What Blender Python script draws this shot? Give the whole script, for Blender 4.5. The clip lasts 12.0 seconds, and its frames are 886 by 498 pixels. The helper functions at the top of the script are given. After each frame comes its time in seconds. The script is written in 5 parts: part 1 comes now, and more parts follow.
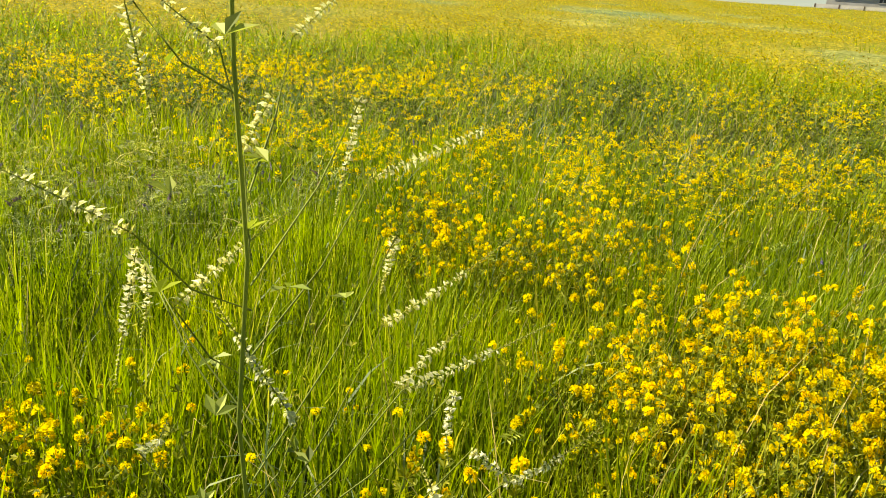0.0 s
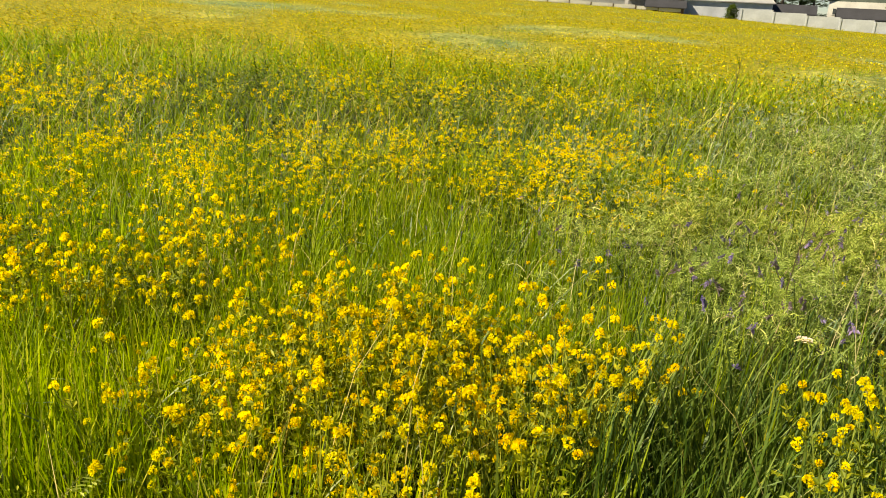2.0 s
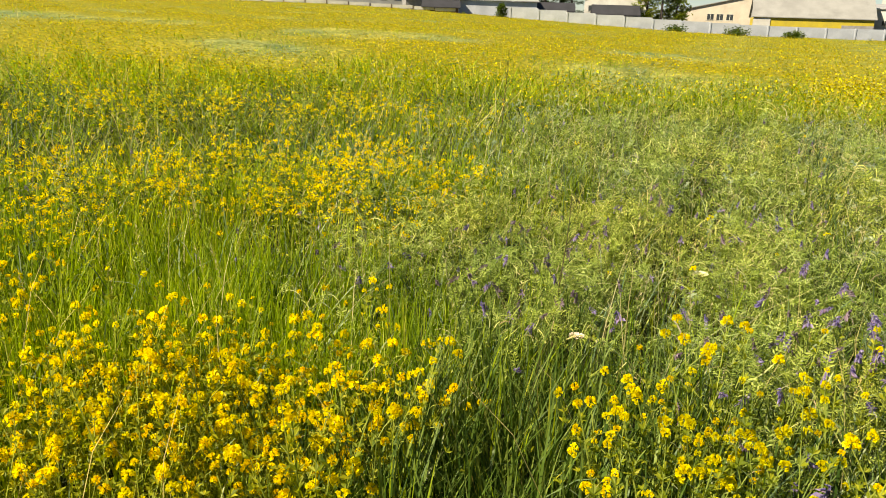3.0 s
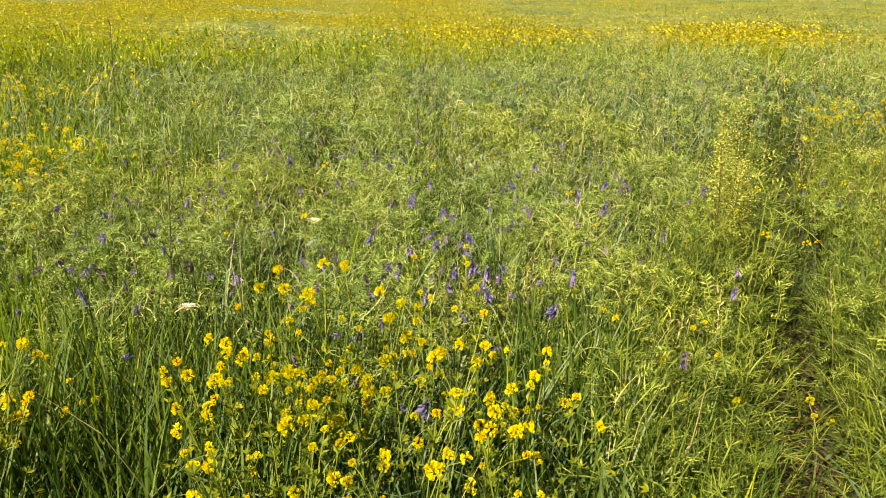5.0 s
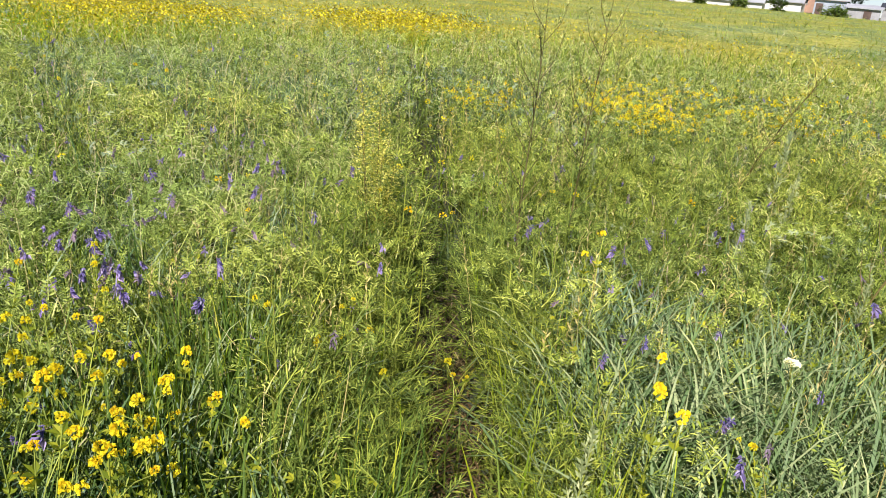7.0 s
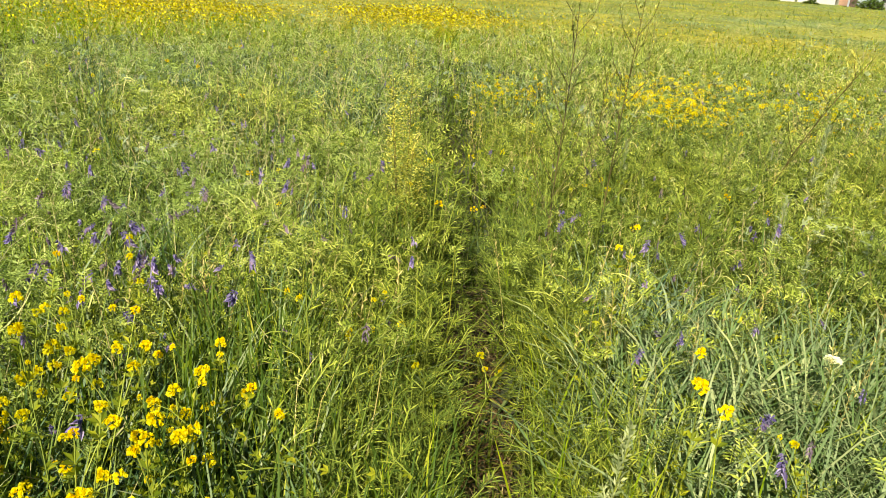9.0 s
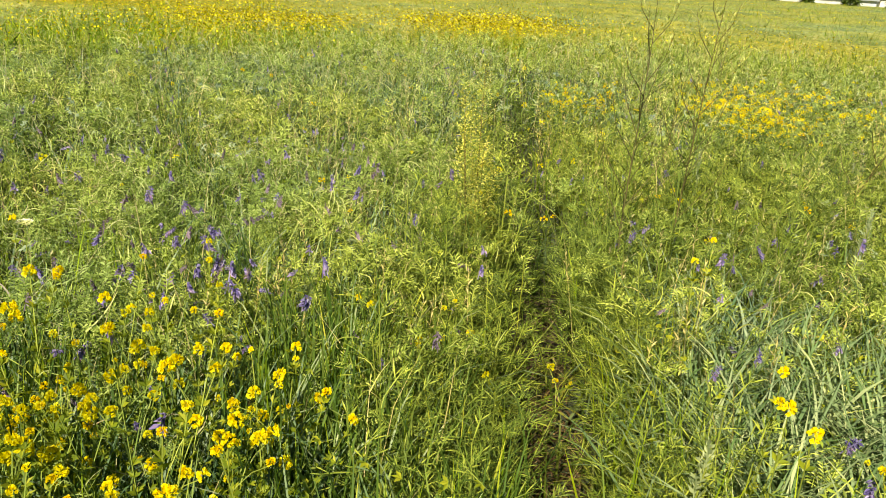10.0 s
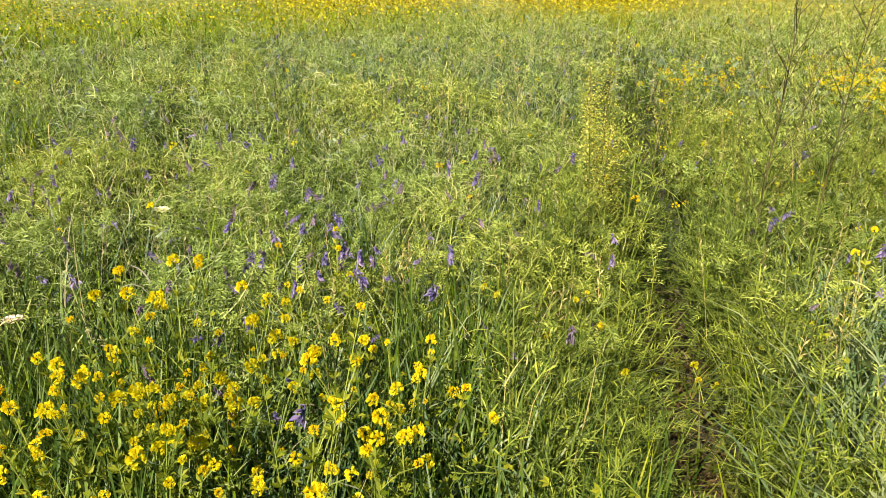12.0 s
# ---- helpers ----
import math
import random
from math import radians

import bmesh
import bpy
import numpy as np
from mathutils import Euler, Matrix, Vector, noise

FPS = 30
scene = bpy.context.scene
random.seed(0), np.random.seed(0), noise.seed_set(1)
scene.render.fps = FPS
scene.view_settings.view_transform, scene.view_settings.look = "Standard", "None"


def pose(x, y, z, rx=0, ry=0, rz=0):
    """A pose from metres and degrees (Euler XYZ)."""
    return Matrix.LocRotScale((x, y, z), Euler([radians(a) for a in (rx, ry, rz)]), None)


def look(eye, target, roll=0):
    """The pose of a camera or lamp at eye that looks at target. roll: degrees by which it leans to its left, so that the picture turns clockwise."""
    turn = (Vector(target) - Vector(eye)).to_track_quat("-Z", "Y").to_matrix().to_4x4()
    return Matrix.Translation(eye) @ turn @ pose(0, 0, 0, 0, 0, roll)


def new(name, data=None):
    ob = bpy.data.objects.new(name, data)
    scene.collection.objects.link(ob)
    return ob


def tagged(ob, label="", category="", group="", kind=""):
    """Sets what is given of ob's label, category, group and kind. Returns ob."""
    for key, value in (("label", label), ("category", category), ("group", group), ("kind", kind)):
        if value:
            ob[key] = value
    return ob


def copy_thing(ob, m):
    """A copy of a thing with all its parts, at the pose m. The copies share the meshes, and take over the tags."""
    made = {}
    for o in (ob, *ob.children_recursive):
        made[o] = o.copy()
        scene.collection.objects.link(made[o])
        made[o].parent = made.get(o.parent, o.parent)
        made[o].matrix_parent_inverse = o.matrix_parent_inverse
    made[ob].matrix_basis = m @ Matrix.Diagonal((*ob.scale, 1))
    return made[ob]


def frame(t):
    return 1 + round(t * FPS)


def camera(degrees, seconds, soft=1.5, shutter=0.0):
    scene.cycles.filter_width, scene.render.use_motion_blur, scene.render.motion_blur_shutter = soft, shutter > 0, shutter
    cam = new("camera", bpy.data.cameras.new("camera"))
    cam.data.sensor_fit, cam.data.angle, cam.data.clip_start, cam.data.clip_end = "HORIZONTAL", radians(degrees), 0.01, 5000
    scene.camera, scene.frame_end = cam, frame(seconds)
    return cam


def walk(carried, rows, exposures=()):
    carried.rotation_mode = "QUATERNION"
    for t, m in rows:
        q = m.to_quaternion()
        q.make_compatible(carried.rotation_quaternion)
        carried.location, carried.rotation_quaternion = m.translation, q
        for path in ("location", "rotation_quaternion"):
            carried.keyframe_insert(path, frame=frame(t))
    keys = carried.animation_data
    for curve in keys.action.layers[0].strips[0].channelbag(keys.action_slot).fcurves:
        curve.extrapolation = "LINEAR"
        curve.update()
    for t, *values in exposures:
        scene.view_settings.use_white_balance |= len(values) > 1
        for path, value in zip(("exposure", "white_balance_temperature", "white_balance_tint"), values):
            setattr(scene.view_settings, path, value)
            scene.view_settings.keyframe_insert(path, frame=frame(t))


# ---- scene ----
from itertools import product

# ---- the camera and its walk: seconds, place, yaw, pitch, roll ----
cam = camera(61.4, 12.0, soft=0.95)
PATH = [
    (0.0, 0.000, 0.000, 1.444, 0.00, -18.92, 4.18),
    (0.5, 0.070, 0.021, 1.449, -9.30, -18.68, 4.65),
    (1.0, 0.142, 0.033, 1.436, -17.71, -18.01, 5.51),
    (1.5, 0.195, 0.031, 1.437, -24.05, -17.90, 5.39),
    (2.0, 0.255, 0.052, 1.439, -26.26, -17.94, 3.08),
    (2.5, 0.351, 0.098, 1.465, -34.52, -16.69, 2.68),
    (3.0, 0.430, 0.116, 1.471, -41.79, -17.18, 1.84),
    (3.2, 0.458, 0.124, 1.468, -43.70, -16.40, 1.85),
    (4.8, 0.601, 0.024, 1.436, -65.04, -20.15, 0.46),
    (5.0, 0.613, 0.006, 1.437, -68.32, -19.68, 0.86),
    (5.5, 0.643, -0.016, 1.421, -78.02, -18.45, 2.88),
    (6.0, 0.669, -0.043, 1.421, -83.84, -17.87, 4.21),
    (6.5, 0.702, -0.082, 1.420, -91.92, -17.81, 5.08),
    (7.0, 0.691, -0.087, 1.427, -94.05, -19.75, 4.85),
    (7.2, 0.708, -0.098, 1.421, -93.72, -19.89, 4.50),
    (8.8, 0.701, -0.073, 1.411, -92.24, -20.07, 4.37),
    (9.0, 0.702, -0.071, 1.412, -91.93, -20.17, 4.27),
    (9.5, 0.704, -0.061, 1.412, -90.09, -20.13, 3.92),
    (10.0, 0.701, -0.041, 1.415, -86.90, -19.92, 3.61),
    (10.5, 0.704, -0.021, 1.411, -84.37, -20.23, 3.40),
    (11.0, 0.755, -0.026, 1.403, -88.24, -20.84, 3.39),
    (11.5, 0.802, -0.021, 1.405, -91.15, -22.41, 1.46),
    (12.0, 0.764, 0.061, 1.404, -78.97, -21.59, 1.08),
]
EXPOSURES = [
    (0.0, 1.2, 7600, 5),
    (0.5, 1.12, 7700, 5),
    (2.2, 1.06, 7750, 5),
    (3.0, 1.08, 7500, 7),
    (5.5, 1.03, 6700, 7),
    (6.5, 1.02, 5350, 20),
    (7.0, 1.05, 5750, 17),
    (9.0, 1.08, 6700, 3),
    (10.5, 1.06, 6700, 6),
    (11.5, 1.08, 6300, 12),
    (12.0, 1.08, 6400, 12),
]
walk(cam, [(t, pose(x, y, z, 90 + pitch, 0, yaw) @ pose(0, 0, 0, 0, 0, roll)) for t, x, y, z, yaw, pitch, roll in PATH], EXPOSURES)

# ---- world, sun ----
SUN_AZ, SUN_EL = radians(-72), radians(45)      # azimuth from +y towards +x
world = bpy.data.worlds.new("world")
scene.world = world
world.use_nodes = True
sky = world.node_tree.nodes.new("ShaderNodeTexSky")
sky.sky_type, sky.sun_disc = "NISHITA", False
sky.sun_elevation, sky.sun_rotation = SUN_EL, SUN_AZ
sky.dust_density, sky.ozone_density, sky.air_density = 0.0, 3.5, 0.8
bg = world.node_tree.nodes["Background"]
bg.inputs["Strength"].default_value = 0.043
world.node_tree.links.new(sky.outputs["Color"], bg.inputs["Color"])
sun_data = bpy.data.lights.new("sun", "SUN")
sun_data.energy, sun_data.angle, sun_data.color = 5.3, radians(0.6), (1.0, 0.93, 0.8)
sun = new("sun", sun_data)
to_sun = Vector((math.sin(SUN_AZ) * math.cos(SUN_EL), math.cos(SUN_AZ) * math.cos(SUN_EL), math.sin(SUN_EL)))
sun.matrix_world = look(to_sun * 50, (0, 0, 0))


# ---- materials ----
def base_mat(name):
    m = bpy.data.materials.new(name)
    m.use_nodes = True
    nt = m.node_tree
    return m, nt, nt.nodes["Principled BSDF"], nt.nodes["Material Output"]


def ramp(nt, fac, stops):
    r = nt.nodes.new("ShaderNodeValToRGB")
    while len(r.color_ramp.elements) < len(stops):
        r.color_ramp.elements.new(0.5)
    for e, (p, c) in zip(r.color_ramp.elements, stops):
        e.position, e.color = p, (*c, 1)
    nt.links.new(fac, r.inputs["Fac"])
    return r.outputs["Color"]


def noise_tex(nt, scale, detail=4.0, rough=0.6):
    n = nt.nodes.new("ShaderNodeTexNoise")
    n.inputs["Scale"].default_value, n.inputs["Detail"].default_value, n.inputs["Roughness"].default_value = scale, detail, rough
    co = nt.nodes.new("ShaderNodeTexCoord")
    nt.links.new(co.outputs["Object"], n.inputs["Vector"])
    return n.outputs["Fac"]


def mix_rgb(nt, a, b, fac, mode="MIX"):
    n = nt.nodes.new("ShaderNodeMix")
    n.data_type, n.blend_type = "RGBA", mode
    for sock, v in ((n.inputs["Factor"], fac), (n.inputs[6], a), (n.inputs[7], b)):
        if isinstance(v, (int, float)):
            sock.default_value = v
        elif isinstance(v, tuple):
            sock.default_value = (*v, 1)
        else:
            nt.links.new(v, sock)
    return n.outputs[2]


def plant(name, stops, through_light=0.35, rough=0.55, island=True, patch=2.2, tint=1.25):
    """A leaf, petal or stem: colour differs from piece to piece and in soft patches, and light passes through it."""
    m, nt, p, out = base_mat(name)
    if island:
        src = nt.nodes.new("ShaderNodeNewGeometry").outputs["Random Per Island"]
    else:
        src = nt.nodes.new("ShaderNodeObjectInfo").outputs["Random"]
    col = ramp(nt, src, stops)
    geo = nt.nodes.new("ShaderNodeNewGeometry")
    big = nt.nodes.new("ShaderNodeTexNoise")
    big.inputs["Scale"].default_value = patch
    nt.links.new(geo.outputs["Position"], big.inputs["Vector"])
    shade = ramp(nt, big.outputs["Fac"], [(0.3, (0.72, 0.76, 0.75)), (0.7, (1.22, 1.16, 1.05))])
    col = mix_rgb(nt, col, shade, 1.0, "MULTIPLY")
    if tint > 1.1:
        wide = nt.nodes.new("ShaderNodeTexNoise")
        wide.inputs["Scale"].default_value, wide.inputs["Detail"].default_value = 0.55, 3.0
        nt.links.new(geo.outputs["Position"], wide.inputs["Vector"])
        col = mix_rgb(nt, col, ramp(nt, wide.outputs["Fac"], [(0.36, (0.85, 0.93, 1.08)), (0.62, (1.14, 1.08, 0.85))]), 1.0, "MULTIPLY")
    nt.links.new(col, p.inputs["Base Color"])
    p.inputs["Roughness"].default_value = rough
    p.inputs["Specular IOR Level"].default_value = 0.2
    tr = nt.nodes.new("ShaderNodeBsdfTranslucent")
    nt.links.new(mix_rgb(nt, col, (tint, tint * 1.02, tint * 0.55), 1.0, "MULTIPLY"), tr.inputs["Color"])
    mx = nt.nodes.new("ShaderNodeMixShader")
    mx.inputs["Fac"].default_value = through_light
    nt.links.new(p.outputs["BSDF"], mx.inputs[1])
    nt.links.new(tr.outputs["BSDF"], mx.inputs[2])
    nt.links.new(mx.outputs["Shader"], out.inputs["Surface"])
    return m


def solid(name, a, b, scale=3.0, rough=0.8, bump=0.2, fine=40.0, metal=0.0):
    """Paint, concrete, boards and sheet: two colours blended by stains and grain, with a fine relief."""
    m, nt, p, out = base_mat(name)
    n1, n2 = noise_tex(nt, scale, 6), noise_tex(nt, fine, 3)
    col = mix_rgb(nt, a, b, ramp(nt, n1, [(0.35, (0, 0, 0)), (0.7, (1, 1, 1))]))
    col = mix_rgb(nt, col, ramp(nt, n2, [(0.3, (0.82, 0.82, 0.82)), (0.7, (1.1, 1.1, 1.1))]), 1.0, "MULTIPLY")
    nt.links.new(col, p.inputs["Base Color"])
    p.inputs["Roughness"].default_value, p.inputs["Metallic"].default_value = rough, metal
    bp = nt.nodes.new("ShaderNodeBump")
    bp.inputs["Strength"].default_value = bump
    bp.inputs["Distance"].default_value = 0.02
    nt.links.new(n2, bp.inputs["Height"])
    nt.links.new(bp.outputs["Normal"], p.inputs["Normal"])
    return m


GRASS = plant("grass_leaf", [(0.0, (0.09, 0.15, 0.005)), (0.4, (0.19, 0.275, 0.008)), (0.85, (0.33, 0.4, 0.016)), (1.0, (0.48, 0.47, 0.07))], 0.48)
BLUE_GRASS = plant("blue_grass_leaf", [(0.0, (0.08, 0.14, 0.05)), (0.6, (0.155, 0.215, 0.12)), (1.0, (0.33, 0.37, 0.22))], 0.26)
PALE_GRASS = plant("pale_grass_leaf", [(0.0, (0.12, 0.17, 0.028)), (0.6, (0.26, 0.325, 0.07)), (1.0, (0.5, 0.53, 0.16))], 0.4)
DEEP_GRASS = plant("deep_green_grass_leaf", [(0.0, (0.03, 0.065, 0.008)), (0.6, (0.075, 0.125, 0.018)), (1.0, (0.2, 0.26, 0.06))], 0.25)
VETCH_LEAF = plant("vetch_leaf", [(0.0, (0.09, 0.12, 0.018)), (0.45, (0.245, 0.315, 0.05)), (1.0, (0.47, 0.52, 0.15))], 0.36)
TENDRIL = plant("tangled_strand", [(0.0, (0.09, 0.13, 0.028)), (0.3, (0.24, 0.3, 0.06)), (0.7, (0.41, 0.455, 0.125)), (0.9, (0.6, 0.585, 0.25)), (1.0, (0.36, 0.26, 0.2))], 0.36)
ALFALFA_LEAF = plant("alfalfa_leaf", [(0.0, (0.1, 0.14, 0.009)), (0.6, (0.24, 0.275, 0.016)), (1.0, (0.4, 0.39, 0.03))], 0.48)
LITTER = plant("dead_leaf", [(0.0, (0.035, 0.022, 0.012)), (0.6, (0.09, 0.06, 0.03)), (0.93, (0.16, 0.12, 0.06)), (1.0, (0.34, 0.28, 0.15))], 0.1)
# dark leaf green: shade under plants put into colour; also the naturally dark clumps
DARK_LEAF = plant("dark_and_shaded_leaf", [(0.0, (0.04, 0.065, 0.008)), (0.7, (0.1, 0.13, 0.016)), (1.0, (0.2, 0.2, 0.04))], 0.35)
WORM_LEAF = plant("wormwood_leaf", [(0.0, (0.04, 0.06, 0.008)), (0.5, (0.12, 0.172, 0.024)), (1.0, (0.33, 0.37, 0.06))], 0.25)
SILVER_LEAF = plant("silver_leaf", [(0.0, (0.16, 0.21, 0.11)), (1.0, (0.36, 0.4, 0.25))], 0.3)
STEM = plant("green_stem", [(0.0, (0.14, 0.2, 0.025)), (1.0, (0.26, 0.29, 0.06))], 0.2)
BROWN_STEM = plant("brown_stem", [(0.0, (0.075, 0.06, 0.022)), (1.0, (0.16, 0.13, 0.045))], 0.1)
DRY = plant("dry_straw", [(0.0, (0.36, 0.3, 0.13)), (1.0, (0.58, 0.5, 0.26))], 0.3)
YELLOW = plant("yellow_petal", [(0.0, (0.78, 0.6, 0.001)), (0.3, (0.85, 0.7, 0.004)), (1.0, (0.9, 0.79, 0.02))], 0.52, 0.6, tint=1.08)
GOLD = plant("golden_petal", [(0.0, (0.72, 0.48, 0.001)), (0.4, (0.8, 0.58, 0.002)), (1.0, (0.86, 0.68, 0.006))], 0.5, 0.6, tint=1.08)
# darker copy of the yellow petal: dimming of far heads put into colour; also spent heads
ORANGE = plant("dimmed_and_old_yellow_petal", [(0.0, (0.28, 0.2, 0.004)), (0.5, (0.44, 0.34, 0.003)), (1.0, (0.56, 0.45, 0.005))], 0.4, 0.6, tint=1.08)
FADED = plant("faded_vetch_petal", [(0.0, (0.13, 0.09, 0.12)), (0.6, (0.24, 0.17, 0.23)), (1.0, (0.38, 0.3, 0.36))], 0.25, 0.7, tint=1.0)
PALE_STEM = plant("pale_stem", [(0.0, (0.21, 0.27, 0.035)), (1.0, (0.34, 0.38, 0.08))], 0.25)
PURPLE = plant("vetch_petal", [(0.0, (0.12, 0.09, 0.27)), (0.5, (0.235, 0.18, 0.43)), (0.85, (0.46, 0.41, 0.6)), (1.0, (0.36, 0.2, 0.36))], 0.3, 0.6, tint=1.0)
WHITE = plant("white_petal", [(0.0, (0.84, 0.82, 0.62)), (1.0, (0.93, 0.92, 0.82))], 0.5, 0.6, tint=1.0)
PINKWHITE = plant("pale_pink_petal", [(0.0, (0.7, 0.55, 0.52)), (1.0, (0.85, 0.78, 0.74))], 0.3, 0.6, tint=1.0)
SEED = plant("ripening_seed", [(0.0, (0.27, 0.29, 0.055)), (0.6, (0.46, 0.46, 0.11)), (1.0, (0.64, 0.6, 0.22))], 0.4)
BUD = plant("cream_bud", [(0.0, (0.36, 0.38, 0.08)), (1.0, (0.66, 0.62, 0.24))], 0.3)
PINE = plant("pine_needles", [(0.0, (0.02, 0.042, 0.015)), (1.0, (0.055, 0.085, 0.03))], 0.15)
LIGHT_LEAF = plant("light_green_leaf", [(0.0, (0.09, 0.13, 0.015)), (1.0, (0.24, 0.28, 0.04))], 0.35)
BROADLEAF = plant("broad_leaf", [(0.0, (0.045, 0.08, 0.012)), (1.0, (0.12, 0.165, 0.03))], 0.3)

CONCRETE = solid("concrete", (0.56, 0.58, 0.62), (0.36, 0.38, 0.41), 0.35)
WHITEWASH = solid("whitewash", (0.56, 0.54, 0.49), (0.42, 0.4, 0.36), 0.6)
BEIGE = solid("beige_plaster", (0.55, 0.48, 0.38), (0.44, 0.38, 0.3), 0.7)
YELLOW_WALL = solid("yellow_painted_wall", (0.48, 0.36, 0.02), (0.36, 0.28, 0.03), 0.8)
SLATE = solid("grey_slate_roof", (0.27, 0.265, 0.25), (0.2, 0.195, 0.185), 0.5)
PALE_ROOF = solid("pale_sheet_roof", (0.34, 0.335, 0.34), (0.22, 0.215, 0.22), 0.4, 0.75)
DARK_ROOF = solid("dark_felt_roof", (0.03, 0.029, 0.036), (0.016, 0.016, 0.02), 0.6)
GREEN_ROOF = solid("dark_green_roof", (0.09, 0.11, 0.09), (0.05, 0.07, 0.055), 0.6)
TIMBER = solid("dark_timber", (0.1, 0.06, 0.04), (0.05, 0.03, 0.02), 1.5)
BRICK = solid("weathered_brick", (0.33, 0.19, 0.12), (0.22, 0.13, 0.09), 1.2)
GREY_BOARD = solid("grey_boards", (0.3, 0.29, 0.28), (0.18, 0.17, 0.17), 1.5)
PINK_BOARD = solid("faded_red_boards", (0.5, 0.34, 0.28), (0.6, 0.5, 0.45), 2.0)
METAL = solid("galvanised_sheet", (0.36, 0.38, 0.41), (0.26, 0.28, 0.3), 0.8, 0.5, 0.1, 40, 0.3)
DARK_GLASS = solid("dark_window_glass", (0.03, 0.035, 0.04), (0.05, 0.055, 0.06), 1.0, 0.15, 0.0)
BARK = solid("bark", (0.09, 0.065, 0.045), (0.045, 0.032, 0.024), 4.0)


def ground_material():
    m, nt, p, out = base_mat("meadow_soil")
    n1, n2 = noise_tex(nt, 1.3, 6), noise_tex(nt, 45.0, 5)
    soil = ramp(nt, n2, [(0.3, (0.012, 0.008, 0.004)), (0.55, (0.03, 0.02, 0.009)), (0.75, (0.075, 0.05, 0.022))])
    litter = ramp(nt, n2, [(0.3, (0.016, 0.022, 0.005)), (0.7, (0.06, 0.075, 0.02))])
    nt.links.new(mix_rgb(nt, soil, litter, ramp(nt, n1, [(0.35, (0, 0, 0)), (0.6, (1, 1, 1))])), p.inputs["Base Color"])
    p.inputs["Roughness"].default_value = 0.95
    bp = nt.nodes.new("ShaderNodeBump")
    bp.inputs["Strength"].default_value, bp.inputs["Distance"].default_value = 0.8, 0.03
    nt.links.new(n2, bp.inputs["Height"])
    nt.links.new(bp.outputs["Normal"], p.inputs["Normal"])
    return m


SOIL = ground_material()


# ---- building blocks ----
class Shape:
    """A small mesh kept as arrays, to be repeated many times."""

    def __init__(self, verts, faces):
        self.v = np.array(verts, dtype=np.float64).reshape(-1, 3)
        self.loops = np.array([i for f in faces for i in f], dtype=np.int64)
        self.totals = np.array([len(f) for f in faces], dtype=np.int64)

    def moved(self, m):
        s = Shape([], [])
        s.v = self.v @ np.array(m.to_3x3()).T + np.array(m.translation)
        s.loops, s.totals = self.loops, self.totals
        return s


def join(shapes):
    out, off, vs, ls, ts = Shape([], []), 0, [], [], []
    for s in shapes:
        vs.append(s.v), ls.append(s.loops + off), ts.append(s.totals)
        off += len(s.v)
    out.v, out.loops, out.totals = np.concatenate(vs), np.concatenate(ls), np.concatenate(ts)
    return out


def spread(shape, turns, places):
    """The shape repeated at places (n, 3), each with its own 3 x 3 turn-and-size matrix."""
    n, k = len(places), len(shape.v)
    out = Shape([], [])
    out.v = (np.einsum("nij,kj->nki", turns, shape.v) + places[:, None, :]).reshape(-1, 3)
    out.loops = (shape.loops[None, :] + (np.arange(n) * k)[:, None]).ravel()
    out.totals = np.tile(shape.totals, n)
    return out


def to_mesh(name, shape, material, smooth=False):
    me = bpy.data.meshes.new(name)
    me.vertices.add(len(shape.v))
    me.vertices.foreach_set("co", shape.v.astype(np.float32).ravel())
    me.loops.add(len(shape.loops))
    me.loops.foreach_set("vertex_index", shape.loops.astype(np.int32))
    me.polygons.add(len(shape.totals))
    me.polygons.foreach_set("loop_start", np.concatenate([[0], np.cumsum(shape.totals)[:-1]]).astype(np.int32))
    me.update(calc_edges=True)
    me.polygons.foreach_set("use_smooth", np.full(len(shape.totals), smooth))
    me.materials.append(material)
    return me


def part(name, mesh, parent, label="", m=None):
    ob = new(name, mesh)
    ob.parent = parent
    if m is not None:
        ob.matrix_basis = m
    if label:
        ob["label"] = label
    return ob


def thing(name, m, label, category, group=""):
    ob = new(name)
    ob.empty_display_size = 0.1
    ob.matrix_basis = m
    return tagged(ob, label, category, group)


def stuff(name, shapes, material, label, category):
    ob = new(name, to_mesh(name, join(shapes), material))
    return tagged(ob, label, category, kind="stuff")


rng = np.random.default_rng(7)


def turns(n, tilt=0.3, wide=(0.8, 1.2), tall=(0.8, 1.2), flat=None):
    """n matrices: size, lean by up to about tilt radians, turn about z."""
    a, b, t = rng.uniform(0, 2 * np.pi, n), rng.uniform(0, 2 * np.pi, n), np.abs(rng.normal(0, tilt, n))
    sw, sh = rng.uniform(*wide, n), rng.uniform(*tall, n)

    def rz(q):
        c, s, o = np.cos(q), np.sin(q), np.zeros(n)
        return np.stack([np.stack([c, -s, o], 1), np.stack([s, c, o], 1), np.stack([o, o, o + 1], 1)], 1)

    c, s, o = np.cos(t), np.sin(t), np.zeros(n)
    rx = np.stack([np.stack([o + 1, o, o], 1), np.stack([o, c, -s], 1), np.stack([o, s, c], 1)], 1)
    size = np.zeros((n, 3, 3))
    size[:, 0, 0], size[:, 1, 1], size[:, 2, 2] = sw, sw, sh
    return rz(a) @ rx @ rz(b) @ size


def scaled(ts, s, tall=None):
    """Matrices with their width times s (one number for each) and their height times tall."""
    out = ts.copy()
    out[:, :, 0] *= s[:, None]
    out[:, :, 1] *= s[:, None]
    out[:, :, 2] *= (s if tall is None else tall)[:, None]
    return out


